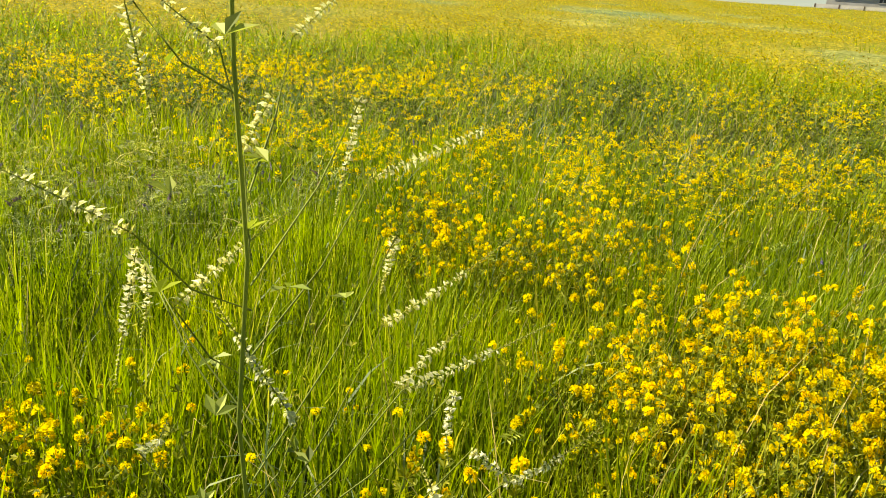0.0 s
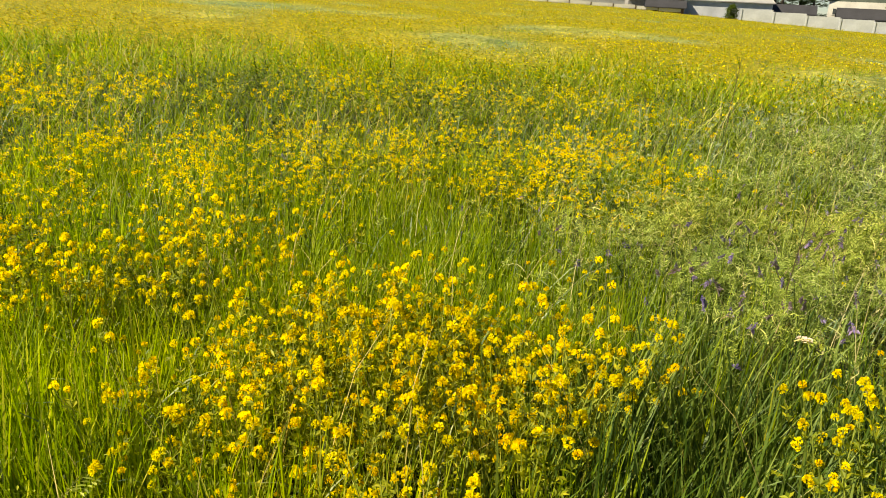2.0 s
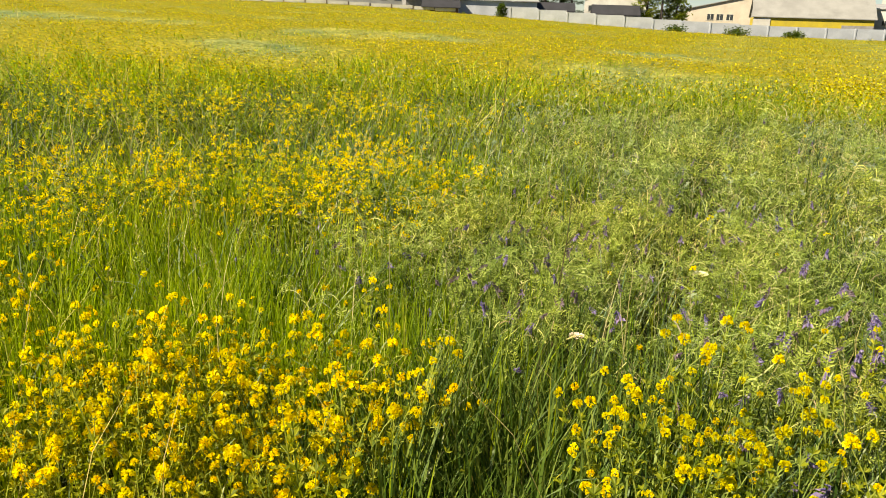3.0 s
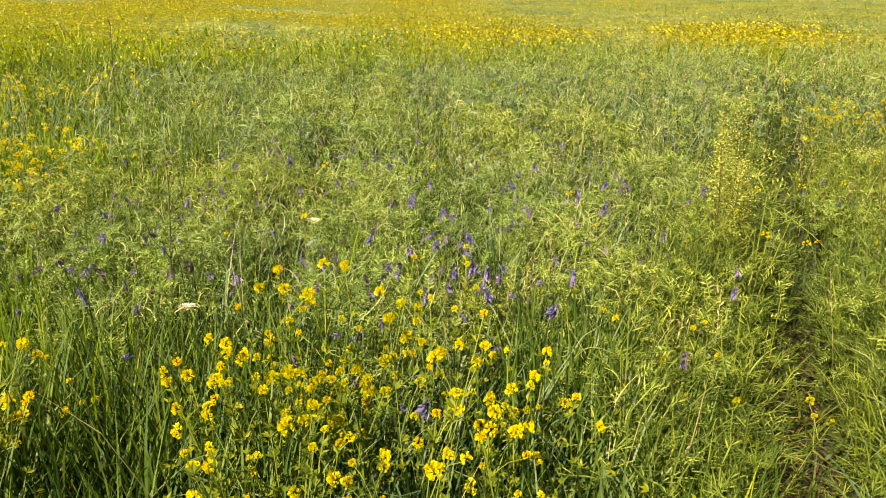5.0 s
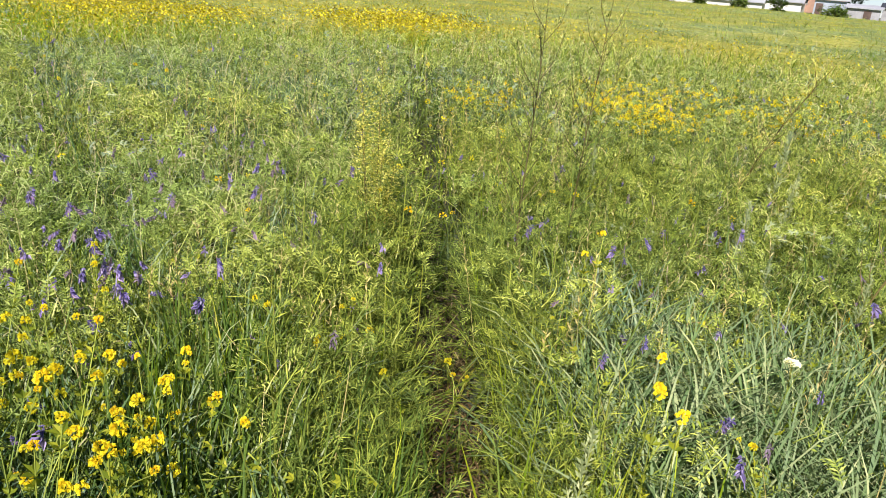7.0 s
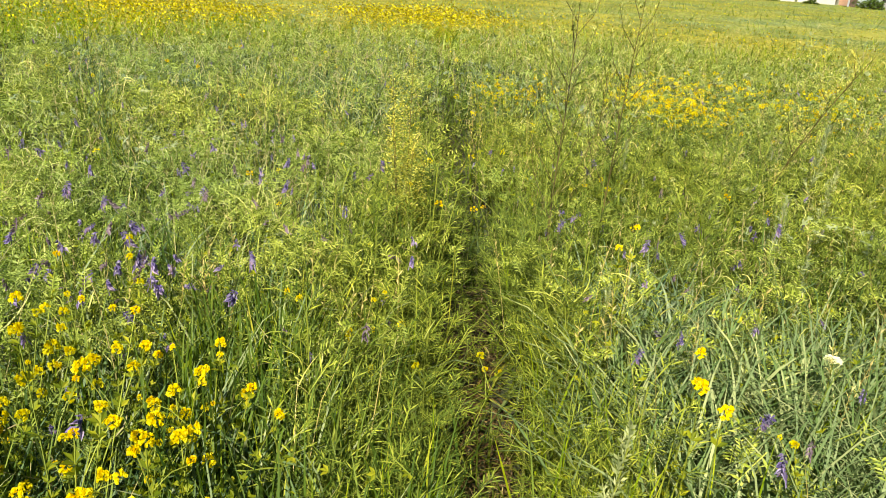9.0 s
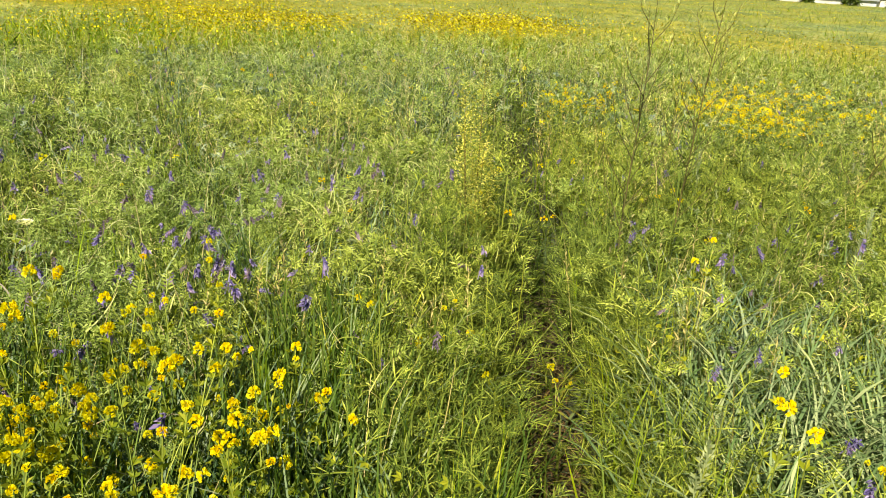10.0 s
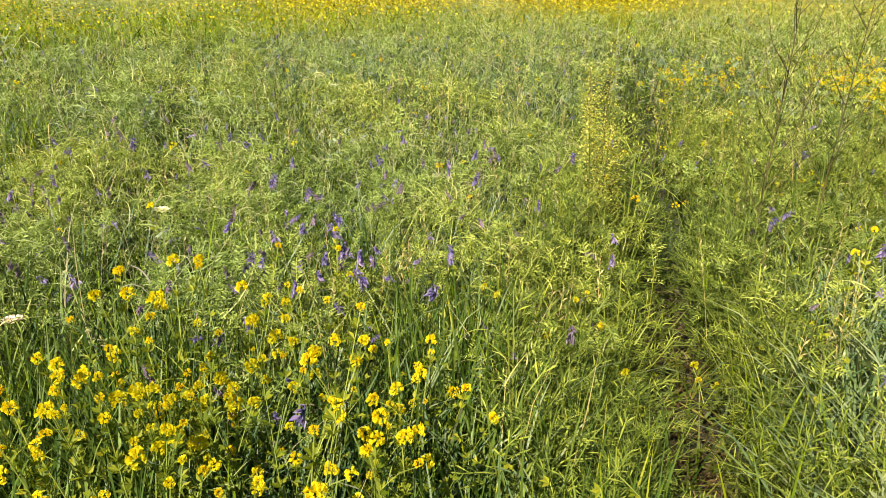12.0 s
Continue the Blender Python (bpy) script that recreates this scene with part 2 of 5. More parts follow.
def blade(w, h, bend, segs=3, y0=0.0):
    v, f = [], []
    for i in range(segs):
        q = i / segs
        half = w / 2 * (1 - 0.55 * q * q) * (0.7 + 0.3 * min(1, q * 4))
        y, z = bend * q ** 2.2, h * (q - 0.18 * bend / h * q ** 3)
        v += [(-half, y0 + y, z), (half, y0 + y, z)]
    v.append((0, y0 + bend, h * (1 - 0.3 * bend / h)))
    for i in range(segs - 1):
        f.append((2 * i, 2 * i + 1, 2 * i + 3, 2 * i + 2))
    f.append((2 * segs - 2, 2 * segs - 1, 2 * segs))
    return Shape(v, f)


def curl(length, width, rise, fall, segs=5):
    """A thin strand that starts up by rise degrees, arches along +y and ends down by fall degrees."""
    v, f, y, z = [], [], 0.0, 0.0
    for i in range(segs + 1):
        q = i / segs
        half = width / 2 * (1 - 0.75 * q * q)
        side = 0.12 * length * math.sin(2.6 * q)
        v += [(side - half, y, z), (side + half, y, z + 0.3 * width)]
        a = math.radians(rise - (rise + fall) * q)
        y, z = y + length / segs * math.cos(a), z + length / segs * math.sin(a)
    f = [(2 * i, 2 * i + 1, 2 * i + 3, 2 * i + 2) for i in range(segs)]
    return Shape(v, f)


def tube(points, r0, r1, sides=3):
    """A tapered stalk along points."""
    v, f = [], []
    n = len(points)
    for i, p in enumerate(points):
        p = Vector(p)
        d = (Vector(points[min(i + 1, n - 1)]) - Vector(points[max(i - 1, 0)])).normalized()
        a = d.orthogonal().normalized()
        b = d.cross(a)
        r = r0 + (r1 - r0) * i / (n - 1)
        for k in range(sides):
            q = 2 * math.pi * k / sides
            v.append(p + r * (math.cos(q) * a + math.sin(q) * b))
    for i in range(n - 1):
        for k in range(sides):
            f.append((i * sides + k, i * sides + (k + 1) % sides, (i + 1) * sides + (k + 1) % sides, (i + 1) * sides + k))
    return Shape([tuple(p) for p in v], f)


def leaflet(p, d, up, length, width, fold=0.25):
    """One small leaf from p along d: a folded lozenge of two triangles on each side."""
    d, up = Vector(d).normalized(), Vector(up)
    s = d.cross(up).normalized()
    u = s.cross(d)
    p = Vector(p)
    mid = p + d * length * 0.5
    v = [p, mid + s * width / 2 + u * fold * width, p + d * length, mid - s * width / 2 + u * fold * width]
    return Shape([tuple(q) for q in v], [(0, 1, 2), (0, 2, 3)])


def pinnate(length, pairs, size, r):
    """A vetch leaf along +y, arching, with paired narrow leaflets."""
    out = []
    for i in range(pairs):
        q = 0.15 + 0.85 * i / pairs
        p = (0, length * q, 0.35 * length * q * (1 - 0.7 * q))
        for sgn in (-1, 1):
            out.append(leaflet(p, (sgn * 1.0, 0.55, r.uniform(-0.1, 0.5)), (0, 0, 1), size * r.uniform(0.85, 1.2), size * 0.29))
    out.append(Shape([(-0.0012, 0, 0), (0.0012, 0, 0), (0.0008, length, 0.1 * length), (-0.0008, length, 0.1 * length)], [(0, 1, 2, 3)]))
    return join(out)


def trefoil(size, r):
    out = []
    for a in (-0.9, 0, 0.9):
        out.append(leaflet((0, 0, 0), (math.sin(a), math.cos(a), r.uniform(0, 0.5)), (0, 0, 1), size, size * 0.45))
    return join(out)


def feather(length, lobes, r, w=0.004):
    """A wormwood leaf along +y cut into narrow lobes."""
    out = []
    for i in range(lobes):
        q = 0.25 + 0.75 * i / lobes
        p = (0, length * q, 0.25 * length * q)
        for sgn in (-1, 1):
            out.append(leaflet(p, (sgn * 0.75, 1, r.uniform(0, 0.5)), (0, 0, 1), length * 0.42 * (1.15 - q * 0.5), w))
    out.append(leaflet((0, 0, 0), (0, 1, 0.25), (0, 0, 1), length * 1.1, w * 0.9))
    return join(out)


def fingers(length, r, w=0.004):
    """A wormwood leaf along +y: a bare foot, then narrow lobes spread like fingers."""
    out = [leaflet((0, 0, 0), (0, 1, 0.12), (0, 0, 1), length, w)]
    for q, spread_by, ln in ((0.38, 0.95, 0.42), (0.55, 0.75, 0.46), (0.7, 0.5, 0.38)):
        p = (0, length * q, 0.12 * length * q)
        for sgn in (-1, 1):
            a = spread_by + r.uniform(-0.15, 0.15)
            out.append(leaflet(p, (sgn * math.sin(a), math.cos(a), r.uniform(-0.15, 0.4)), (0, 0, 1), length * ln * r.uniform(0.85, 1.15), w))
    return join(out)


def floret(p, d, size, r):
    """A pea flower: a raised banner petal and a keel."""
    d = Vector(d).normalized()
    s = d.orthogonal().normalized()
    s.rotate(Matrix.Rotation(r.uniform(0, 6.3), 3, d))
    u = d.cross(s)
    p = Vector(p)
    a = p + d * size
    v = [p, a + s * size * 0.75 + u * size * 0.25, a + d * size * 0.35 + u * size * 0.65, a - s * size * 0.75 + u * size * 0.25,
         a - u * size * 0.35 + d * size * 0.15]
    return Shape([tuple(q) for q in v], [(0, 1, 2, 3), (0, 4, 1), (0, 3, 4)])


def head(n, size, r):
    """An alfalfa flower head: a short round bunch of small yellow pea flowers."""
    out = []
    for i in range(n):
        z = -0.3 + 1.25 * (i + 0.5) / n
        a = i * 2.4 + r.uniform(-0.3, 0.3)
        h = math.sqrt(max(0.05, 1 - (z * 0.9) ** 2))
        d = (math.cos(a) * h, math.sin(a) * h, z * 0.9)
        out.append(floret((d[0] * size * 0.34, d[1] * size * 0.34, size * (0.35 + 0.6 * z)), d, size * 0.43 * r.uniform(0.7, 1.3), r))
    return join(out)


def far_head(r):
    """The same head for the distance: one uneven tuft of petals."""
    v, f = [], []
    for k in range(1):
        a, t = r.uniform(0, 6.3), r.uniform(-0.6, 0.6)
        d, e = Vector((math.cos(a), math.sin(a), t)), Vector((-math.sin(a) * r.uniform(0.3, 0.9), math.cos(a) * r.uniform(0.3, 0.9), 0.6))
        b = len(v)
        c = Vector((r.uniform(-0.3, 0.3), r.uniform(-0.3, 0.3), r.uniform(-0.3, 0.3)))
        v += [tuple(c + d), tuple(c + e * 0.9), tuple(c - d * 0.9), tuple(c - e)]
        f.append((b, b + 1, b + 2, b + 3))
    return Shape(v, f)


def spike(length, n, size, r, droop=0.4):
    """A one-sided vetch raceme along +z: narrow hanging flowers, shorter towards the tip."""
    out = [tube([(0, 0, -0.02), (0, 0, length * 0.5), (0, 0.004, length)], 0.0012, 0.0006)]
    for i in range(n):
        q = i / n
        a = r.uniform(-1.3, 1.3)
        s = size * (1.15 - 0.65 * q) * r.uniform(0.8, 1.15)
        d = (math.sin(a), math.cos(a), -droop + 0.7 * q + r.uniform(-0.25, 0.25))
        out.append(leaflet((0, 0, length * q), d, (r.uniform(-0.4, 0.4), r.uniform(-0.4, 0.4), 1), s, s * 0.38, 0.4))
        out.append(leaflet((0, 0, length * q), d, (math.cos(a), -math.sin(a), 0.3), s * 0.9, s * 0.34, 0.3))
    return join(out)


# ---- the lie of the land and what grows where ----
def smooth(a, b, x):
    q = np.clip((x - a) / (b - a), 0, 1)
    return q * q * (3 - 2 * q)


def azimuth(x, y):
    return np.degrees(np.arctan2(x, y))


def land(x, y):
    """Height of the ground: level near the path, rising gently towards the far white buildings."""
    x, y = np.asarray(x, float), np.asarray(y, float)
    az, r = azimuth(x, y), np.hypot(x, y)
    slope = 0.024 * (1 - smooth(30, 66, az)) * smooth(-140, -70, az) + 0.0085 * smooth(76, 93, az) * (1 - smooth(110, 150, az))
    far = np.clip(r - 8, 0, 130)
    return slope * far + 0.02 * np.sin(0.9 * x + 0.3) * np.sin(0.7 * y + 1.0)


def wobble(x, y, k=1.0, p=0.0):
    return (np.sin(1.9 * k * x + 1.3 * k * y + p) + np.sin(-1.1 * k * x + 2.3 * k * y + 2 * p + 1) + np.sin(3.7 * k * x - 0.7 * k * y + 3 * p + 2)) / 3


def blob(x, y, cx, cy, rx, ry):
    d = np.hypot((x - cx) / rx, (y - cy) / ry) + 0.22 * wobble(x, y, 2.0 / max(rx, ry), cx)
    return np.clip((1.3 - d) / 0.55, 0, 1)


def best(*ws):
    out = ws[0]
    for w in ws[1:]:
        out = np.maximum(out, w)
    return out


PATH_Y, PATH_HALF = -0.3, 0.105


def trail(x, y):
    """1 on the trodden path, 0 off it."""
    mid = PATH_Y + 0.04 * np.sin(1.3 * x) + 0.025 * np.sin(4.1 * x + 1)
    half = PATH_HALF * (1 - 0.45 * smooth(3.0, 5.0, x))
    return (1 - smooth(half * 0.6, half * 1.5, np.abs(y - mid))) * smooth(-5, -4, x) * (1 - smooth(13, 17, x))


def yellow_at(x, y):
    """How thickly the yellow alfalfa flowers, 0 to 1."""
    az, r = azimuth(x, y), np.hypot(x, y)
    near = best(blob(x, y, 1.0, 1.8, 0.55, 0.58), 0.6 * blob(x, y, 1.85, 0.58, 0.42, 0.5), 0.8 * blob(x, y, -0.9, 1.3, 0.28, 0.28),
                0.5 * blob(x, y, 0.05, 1.2, 0.2, 0.2), 0.5 * blob(x, y, 0.55, 3.4, 0.8, 0.65), 0.65 * blob(x, y, 0.9, 4.7, 2.3, 0.9),
                1.4 * blob(x, y, 2.95, 3.8, 0.72, 0.6), 0.5 * blob(x, y, 2.35, 3.15, 0.45, 0.4), 1.8 * blob(x, y, 7.0, -2.1, 0.85, 0.4),
                0.35 * blob(x, y, 7.6, -3.3, 1.0, 0.9), 0.14 * blob(x, y, 7.0, -4.6, 1.4, 1.4), 0.5 * blob(x, y, 6.9, -0.75, 0.6, 0.3), 0.95 * blob(x, y, 15.2, 4.8, 2.0, 2.2), 1.0 * blob(x, y, 17.2, 0.3, 2.6, 1.7))
    edge = 5.2 + 4.5 * smooth(38, 60, az) + 3.5 * smooth(72, 86, az) + 0.7 * wobble(x, y, 0.35)
    strength = 0.95 - 0.2 * smooth(60, 80, az) - 0.45 * smooth(92, 101, az)
    fade = 1 - (0.7 * smooth(19, 25, r)) * smooth(66, 84, az)
    field = smooth(-0.5, 4.0, r - edge) * strength * fade * np.clip(0.62 + 0.75 * wobble(x, y, 0.25, 1.0), 0.08, 1)
    bare = best(blob(x, y, 2.9, 6.4, 1.6, 0.75), blob(x, y, 1.8, 8.7, 0.6, 0.5), 0.8 * blob(x, y, -0.7, 6.2, 0.5, 0.4), blob(x, y, 16.7, 22.5, 5.0, 3.5), blob(x, y, 7.5, 36.0, 4.5, 6.0), blob(x, y, 1.45, 3.05, 0.6, 0.4))
    return best(near, field) * (1 - 0.88 * bare) * (1 - trail(x, y))


def vetch_at(x, y):
    """How thickly the vetch tangles, 0 to 1."""
    r = np.hypot(x, y)
    main = best(blob(x, y, 4.95, 1.9, 2.9, 2.2), blob(x, y, 3.05, 0.62, 0.66, 0.7), 0.9 * blob(x, y, 3.05, 1.75, 0.75, 0.8))
    return best(main, 0.6 * blob(x, y, -1.8, 3.6, 0.95, 1.05), 0.7 * blob(x, y, 7.5, 3.2, 2.5, 2.4), 0.75 * blob(x, y, 4.3, -1.7, 1.6, 1.3),
                0.65 * blob(x, y, 9.0, -3.5, 3.5, 3.0), 0.6 * blob(x, y, 10.0, 1.0, 3.6, 2.4), 0.8 * blob(x, y, 7.5, 36.0, 4.5, 6.0), 0.12 * blob(x, y, 2.7, -0.9, 0.7, 0.6)) * (1 - trail(x, y)) * (1 - 0.8 * blob(x, y, 3.0, 3.85, 0.55, 0.45)) * (1 - 0.9 * blob(x, y, 1.75, 1.25, 0.58, 0.52)) * (1 - 0.8 * blob(x, y, 2.75, 0.42, 0.28, 0.2))


def mound(x, y):
    """Height of the tangled growth over the ground: low hummocks and hollows."""
    return 0.43 + 0.1 * wobble(x, y, 1.5) + 0.13 * wobble(x, y, 3.1, 1.0) + 0.04 * wobble(x, y, 8.3, 2.0)


def knoll(x, y):
    """1 on the hummocks of the tangle, 0 in the dark hollows between them."""
    return smooth(-0.3, 0.2, wobble(x, y, 3.1, 1.0))


def worm_zone(x, y):
    """Where the wormwood lines the path, the path itself included."""
    d = np.abs(y - PATH_Y)
    along = np.where(y > PATH_Y, 1 - smooth(0.28, 0.62, d), 1 - smooth(0.25, 0.55, d)) * smooth(1.9, 2.4, x) * (1 - smooth(7, 10, x))
    return best(along, 0.8 * blob(x, y, 4.3, -1.5, 1.3, 1.0), 0.4 * blob(x, y, 6.5, -2.0, 2.5, 2.0)) * (1 - blob(x, y, 2.6, -0.95, 0.5, 0.5))


def worm_at(x, y):
    return worm_zone(x, y) * (1 - trail(x, y))


def deep_at(x, y):
    """Tufts of deep green grass."""
    return best(blob(x, y, 1.75, 1.25, 0.6, 0.54), 0.9 * blob(x, y, 2.75, 0.42, 0.28, 0.2), 0.55 * blob(x, y, 1.95, 0.4, 0.6, 0.7), 0.3 * smooth(0.35, 0.6, wobble(x, y, 2.1, 5.0)) * vetch_at(x, y)) * (1 - trail(x, y))


def blue_at(x, y):
    return best(1.0 * blob(x, y, 2.6, -1.1, 0.85, 0.62), 0.25 * blob(x, y, 2.1, 0.5, 0.45, 0.4), 0.2 * blob(x, y, 3.2, 0.6, 0.5, 0.5), 0.12 * blob(x, y, 9.5, 1.5, 3.0, 2.5)) * (1 - trail(x, y)) * (1 - (1 - smooth(0.22, 0.42, PATH_Y - y)) * (y < 0))


# ---- the ground ----
def build_ground():
    radii = np.concatenate([np.linspace(0, 4, 41), 4 * (700 / 4) ** np.linspace(0.02, 1, 60)])
    n = 180
    ang = np.linspace(0, 2 * np.pi, n, endpoint=False)
    v, f = [(0, 0, 0)], []
    for r in radii[1:]:
        x, y = r * np.sin(ang), r * np.cos(ang)
        z = land(x, y) - 0.05 * trail(x, y) + 0.015 * wobble(x, y, 3.0) * (r < 12)
        v += list(zip(x, y, z))
    f += [(0, 1 + (k + 1) % n, 1 + k) for k in range(n)]
    for i in range(len(radii) - 2):
        a, b = 1 + i * n, 1 + (i + 1) * n
        f += [(a + k, a + (k + 1) % n, b + (k + 1) % n, b + k) for k in range(n)]
    ob = new("ground", to_mesh("ground", Shape(v, f), SOIL, True))
    tagged(ob, "dark meadow soil with a narrow trodden path", "ground", kind="structure")


build_ground()


# ---- grass and far growth ----
def sow(rho, r0, power, r1, lo=0.2, az=(-44, 134)):
    """Places in the field: rho a square metre up to r0 metres away, thinning out beyond. Gives x, y, distance."""
    g = np.geomspace(lo, r1, 400)
    dens = rho * np.minimum(1, (r0 / g) ** power) * g
    cdf = np.concatenate([[0], np.cumsum((dens[1:] + dens[:-1]) / 2 * np.diff(g))])
    n = int(cdf[-1] * np.radians(az[1] - az[0]))
    r = np.interp(rng.uniform(0, cdf[-1], n), cdf, g)
    a = np.radians(rng.uniform(az[0], az[1], n))
    return r * np.sin(a), r * np.cos(a), r


def thinned(x, y, r, keep):
    k = rng.uniform(0, 1, len(x)) < keep
    return x[k], y[k], r[k]


def split(n, kinds):
    return [np.where(np.arange(n) % kinds == k)[0] for k in range(kinds)]


def planted(shapes, x, y, lift, ts):
    p = np.stack([x, y, land(x, y) + lift], 1)
    return [spread(s, ts[i], p[i]) for s, i in zip(shapes, split(len(x), len(shapes)))]


pr = random.Random(3)
NEAR_BLADES = [blade(pr.uniform(0.0045, 0.0075), pr.uniform(0.36, 0.6), pr.uniform(0.015, 0.15), 4) for _ in range(10)]
PALE_HEADS = [join([leaflet((0, 0, 0.36 + 0.014 * i), (math.cos(i * 2.4), math.sin(i * 2.4), 1.1), (0.2, 0.1, 1), 0.024, 0.006) for i in range(9)] + [tube([(0, 0, 0), (0.005, 0, 0.25), (0, 0, 0.5)], 0.0012, 0.0006)]).moved(pose(0, 0, 0, a, 0, 0)) for a in (0, 6, 12)]
FAR_BLADES = [blade(pr.uniform(0.005, 0.008), pr.uniform(0.3, 0.5), pr.uniform(0.02, 0.16), 2) for _ in range(8)]

# tall green grass close by
x, y, r = sow(2300, 3.0, 1.6, 6.0)
cover = (1 - 0.8 * yellow_at(x, y)) * (1 - 0.96 * vetch_at(x, y)) * (1 - 0.975 * worm_zone(x, y))
cover = cover * (1 - 0.92 * blob(x, y, 1.75, 1.25, 0.58, 0.52)) * (1 - 0.75 * blob(x, y, 4.4, -1.2, 2.2, 1.2))
cover = cover * (1 - 0.75 * smooth(1.25, 1.7, x) * (1 - smooth(0.9, 1.3, y)))
x, y, r = thinned(x, y, r, np.clip(cover, 0.015, 1) * (1 - 0.97 * trail(x, y)) * (1 - 0.85 * blue_at(x, y)))
ts = scaled(turns(len(x), 0.11, (0.8, 1.3), (0.75, 1.1)), np.maximum(1, r / 3) ** 0.6, np.ones(len(x)))
ts[:, :, 2] *= np.clip(1.0 + 0.22 * wobble(x, y, 2.4, 1.0) + 0.14 * wobble(x, y, 5.1, 0.5), 0.6, 1.3)[:, None]
stuff("meadow_grass", planted(NEAR_BLADES, x, y, -0.02, ts), GRASS, "tall fresh green meadow grass standing thick", "grass")

# the same grass on the walker's other side
x, y, r = sow(380, 3.0, 1.6, 16.0, 0.2, (134, 316))
x, y, r = thinned(x, y, r, 1 - 0.97 * trail(x, y))
ts = scaled(turns(len(x), 0.2, (0.9, 1.6), (0.8, 1.1)), np.maximum(1, r / 3) ** 0.6 * 1.8, np.ones(len(x)))
stuff("rear_grass", planted(FAR_BLADES, x, y, -0.02, ts), GRASS, "green meadow grass on the path's other side", "grass")
x, y, r = sow(60, 3.0, 1.2, 16.0, 1.0, (134, 316))
x, y, r = thinned(x, y, r, 0.4 * smooth(0.1, 0.5, wobble(x, y, 0.8, 2.0)))
stuff("rear_flowers", planted([head(8, 0.019, pr) for _ in range(3)], x, y, rng.normal(0.5, 0.05, len(x)), turns(len(x), 0.4)), YELLOW, "scattered yellow alfalfa flowers on the path's other side", "alfalfa")

# low leaves and litter under everything, coloured dark in place of the shade there
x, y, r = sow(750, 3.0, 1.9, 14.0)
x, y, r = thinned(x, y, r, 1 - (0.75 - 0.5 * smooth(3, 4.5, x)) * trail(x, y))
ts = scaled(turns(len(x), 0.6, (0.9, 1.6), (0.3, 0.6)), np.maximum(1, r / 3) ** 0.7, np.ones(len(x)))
stuff("undergrowth_grass", planted(FAR_BLADES, x, y, -0.01, ts), DARK_LEAF, "short green leaves under the tall grass, darkened as in shade", "grass")

# the closed growth of the far meadow
def meadow_material():
    m, nt, p, out = base_mat("far_meadow")
    geo = nt.nodes.new("ShaderNodeNewGeometry")

    def tex(scale, detail):
        n = nt.nodes.new("ShaderNodeTexNoise")
        n.inputs["Scale"].default_value, n.inputs["Detail"].default_value = scale, detail
        nt.links.new(geo.outputs["Position"], n.inputs["Vector"])
        return n.outputs["Fac"]

    fine, broad, clump = tex(9.0, 6), tex(0.22, 4), tex(0.9, 5)
    green = ramp(nt, fine, [(0.33, (0.11, 0.125, 0.028)), (0.5, (0.18, 0.197, 0.045)), (0.68, (0.29, 0.3, 0.095))])
    green = mix_rgb(nt, green, ramp(nt, broad, [(0.38, (0.8, 0.92, 1.3)), (0.62, (1.28, 1.12, 0.8))]), 1.0, "MULTIPLY")
    green = mix_rgb(nt, green, ramp(nt, clump, [(0.36, (0.62, 0.7, 0.72)), (0.6, (1.18, 1.14, 1.1))]), 1.0, "MULTIPLY")
    gold = ramp(nt, fine, [(0.36, (0.1, 0.12, 0.006)), (0.5, (0.18, 0.155, 0.004)), (0.68, (0.39, 0.305, 0.005))])
    bloom = nt.nodes.new("ShaderNodeAttribute")
    bloom.attribute_name = "bloom"
    nt.links.new(mix_rgb(nt, green, gold, bloom.outputs["Fac"]), p.inputs["Base Color"])
    p.inputs["Roughness"].default_value = 0.9
    p.inputs["Specular IOR Level"].default_value = 0.1
    bp = nt.nodes.new("ShaderNodeBump")
    bp.inputs["Strength"].default_value, bp.inputs["Distance"].default_value = 0.4, 0.08
    nt.links.new(fine, bp.inputs["Height"])
    nt.links.new(bp.outputs["Normal"], p.inputs["Normal"])
    return m


def far_growth():
    radii = np.geomspace(13.0, 116.0, 100)
    ang = np.radians(np.linspace(-180, 180, 620))
    rr, aa = np.meshgrid(radii, ang, indexing="ij")
    x, y = (rr * np.sin(aa)).ravel(), (rr * np.cos(aa)).ravel()
    r = np.hypot(x, y)
    z = land(x, y) - 0.05 + 0.45 * smooth(13, 20, r) + 0.05 * wobble(x, y, 0.8) + 0.05 * wobble(x, y, 2.3, 1.0) + rng.uniform(-0.008, 0.008, len(x))
    n = len(ang)
    f = [(i * n + k, i * n + k + 1, (i + 1) * n + k + 1, (i + 1) * n + k) for i in range(len(radii) - 1) for k in range(n - 1)]
    bloom = np.clip(yellow_at(x, y), 0, 1)
    me = to_mesh("far_meadow", Shape(np.stack([x, y, z], 1), f), meadow_material(), True)
    me.attributes.new("bloom", "FLOAT", "POINT").data.foreach_set("value", np.clip(0.9 * bloom + 0.4 * smooth(0.05, 0.2, bloom) * (1 - smooth(55, 72, azimuth(x, y))) + 0.3 * smooth(60, 75, azimuth(x, y)) * smooth(-0.35, 0.4, wobble(x, y, 0.09, 2.0)), 0, 0.95).astype(np.float32))
    tagged(new("far_meadow", me), "closed green and yellow growth of the wide meadow", "meadow", kind="stuff")


far_growth()

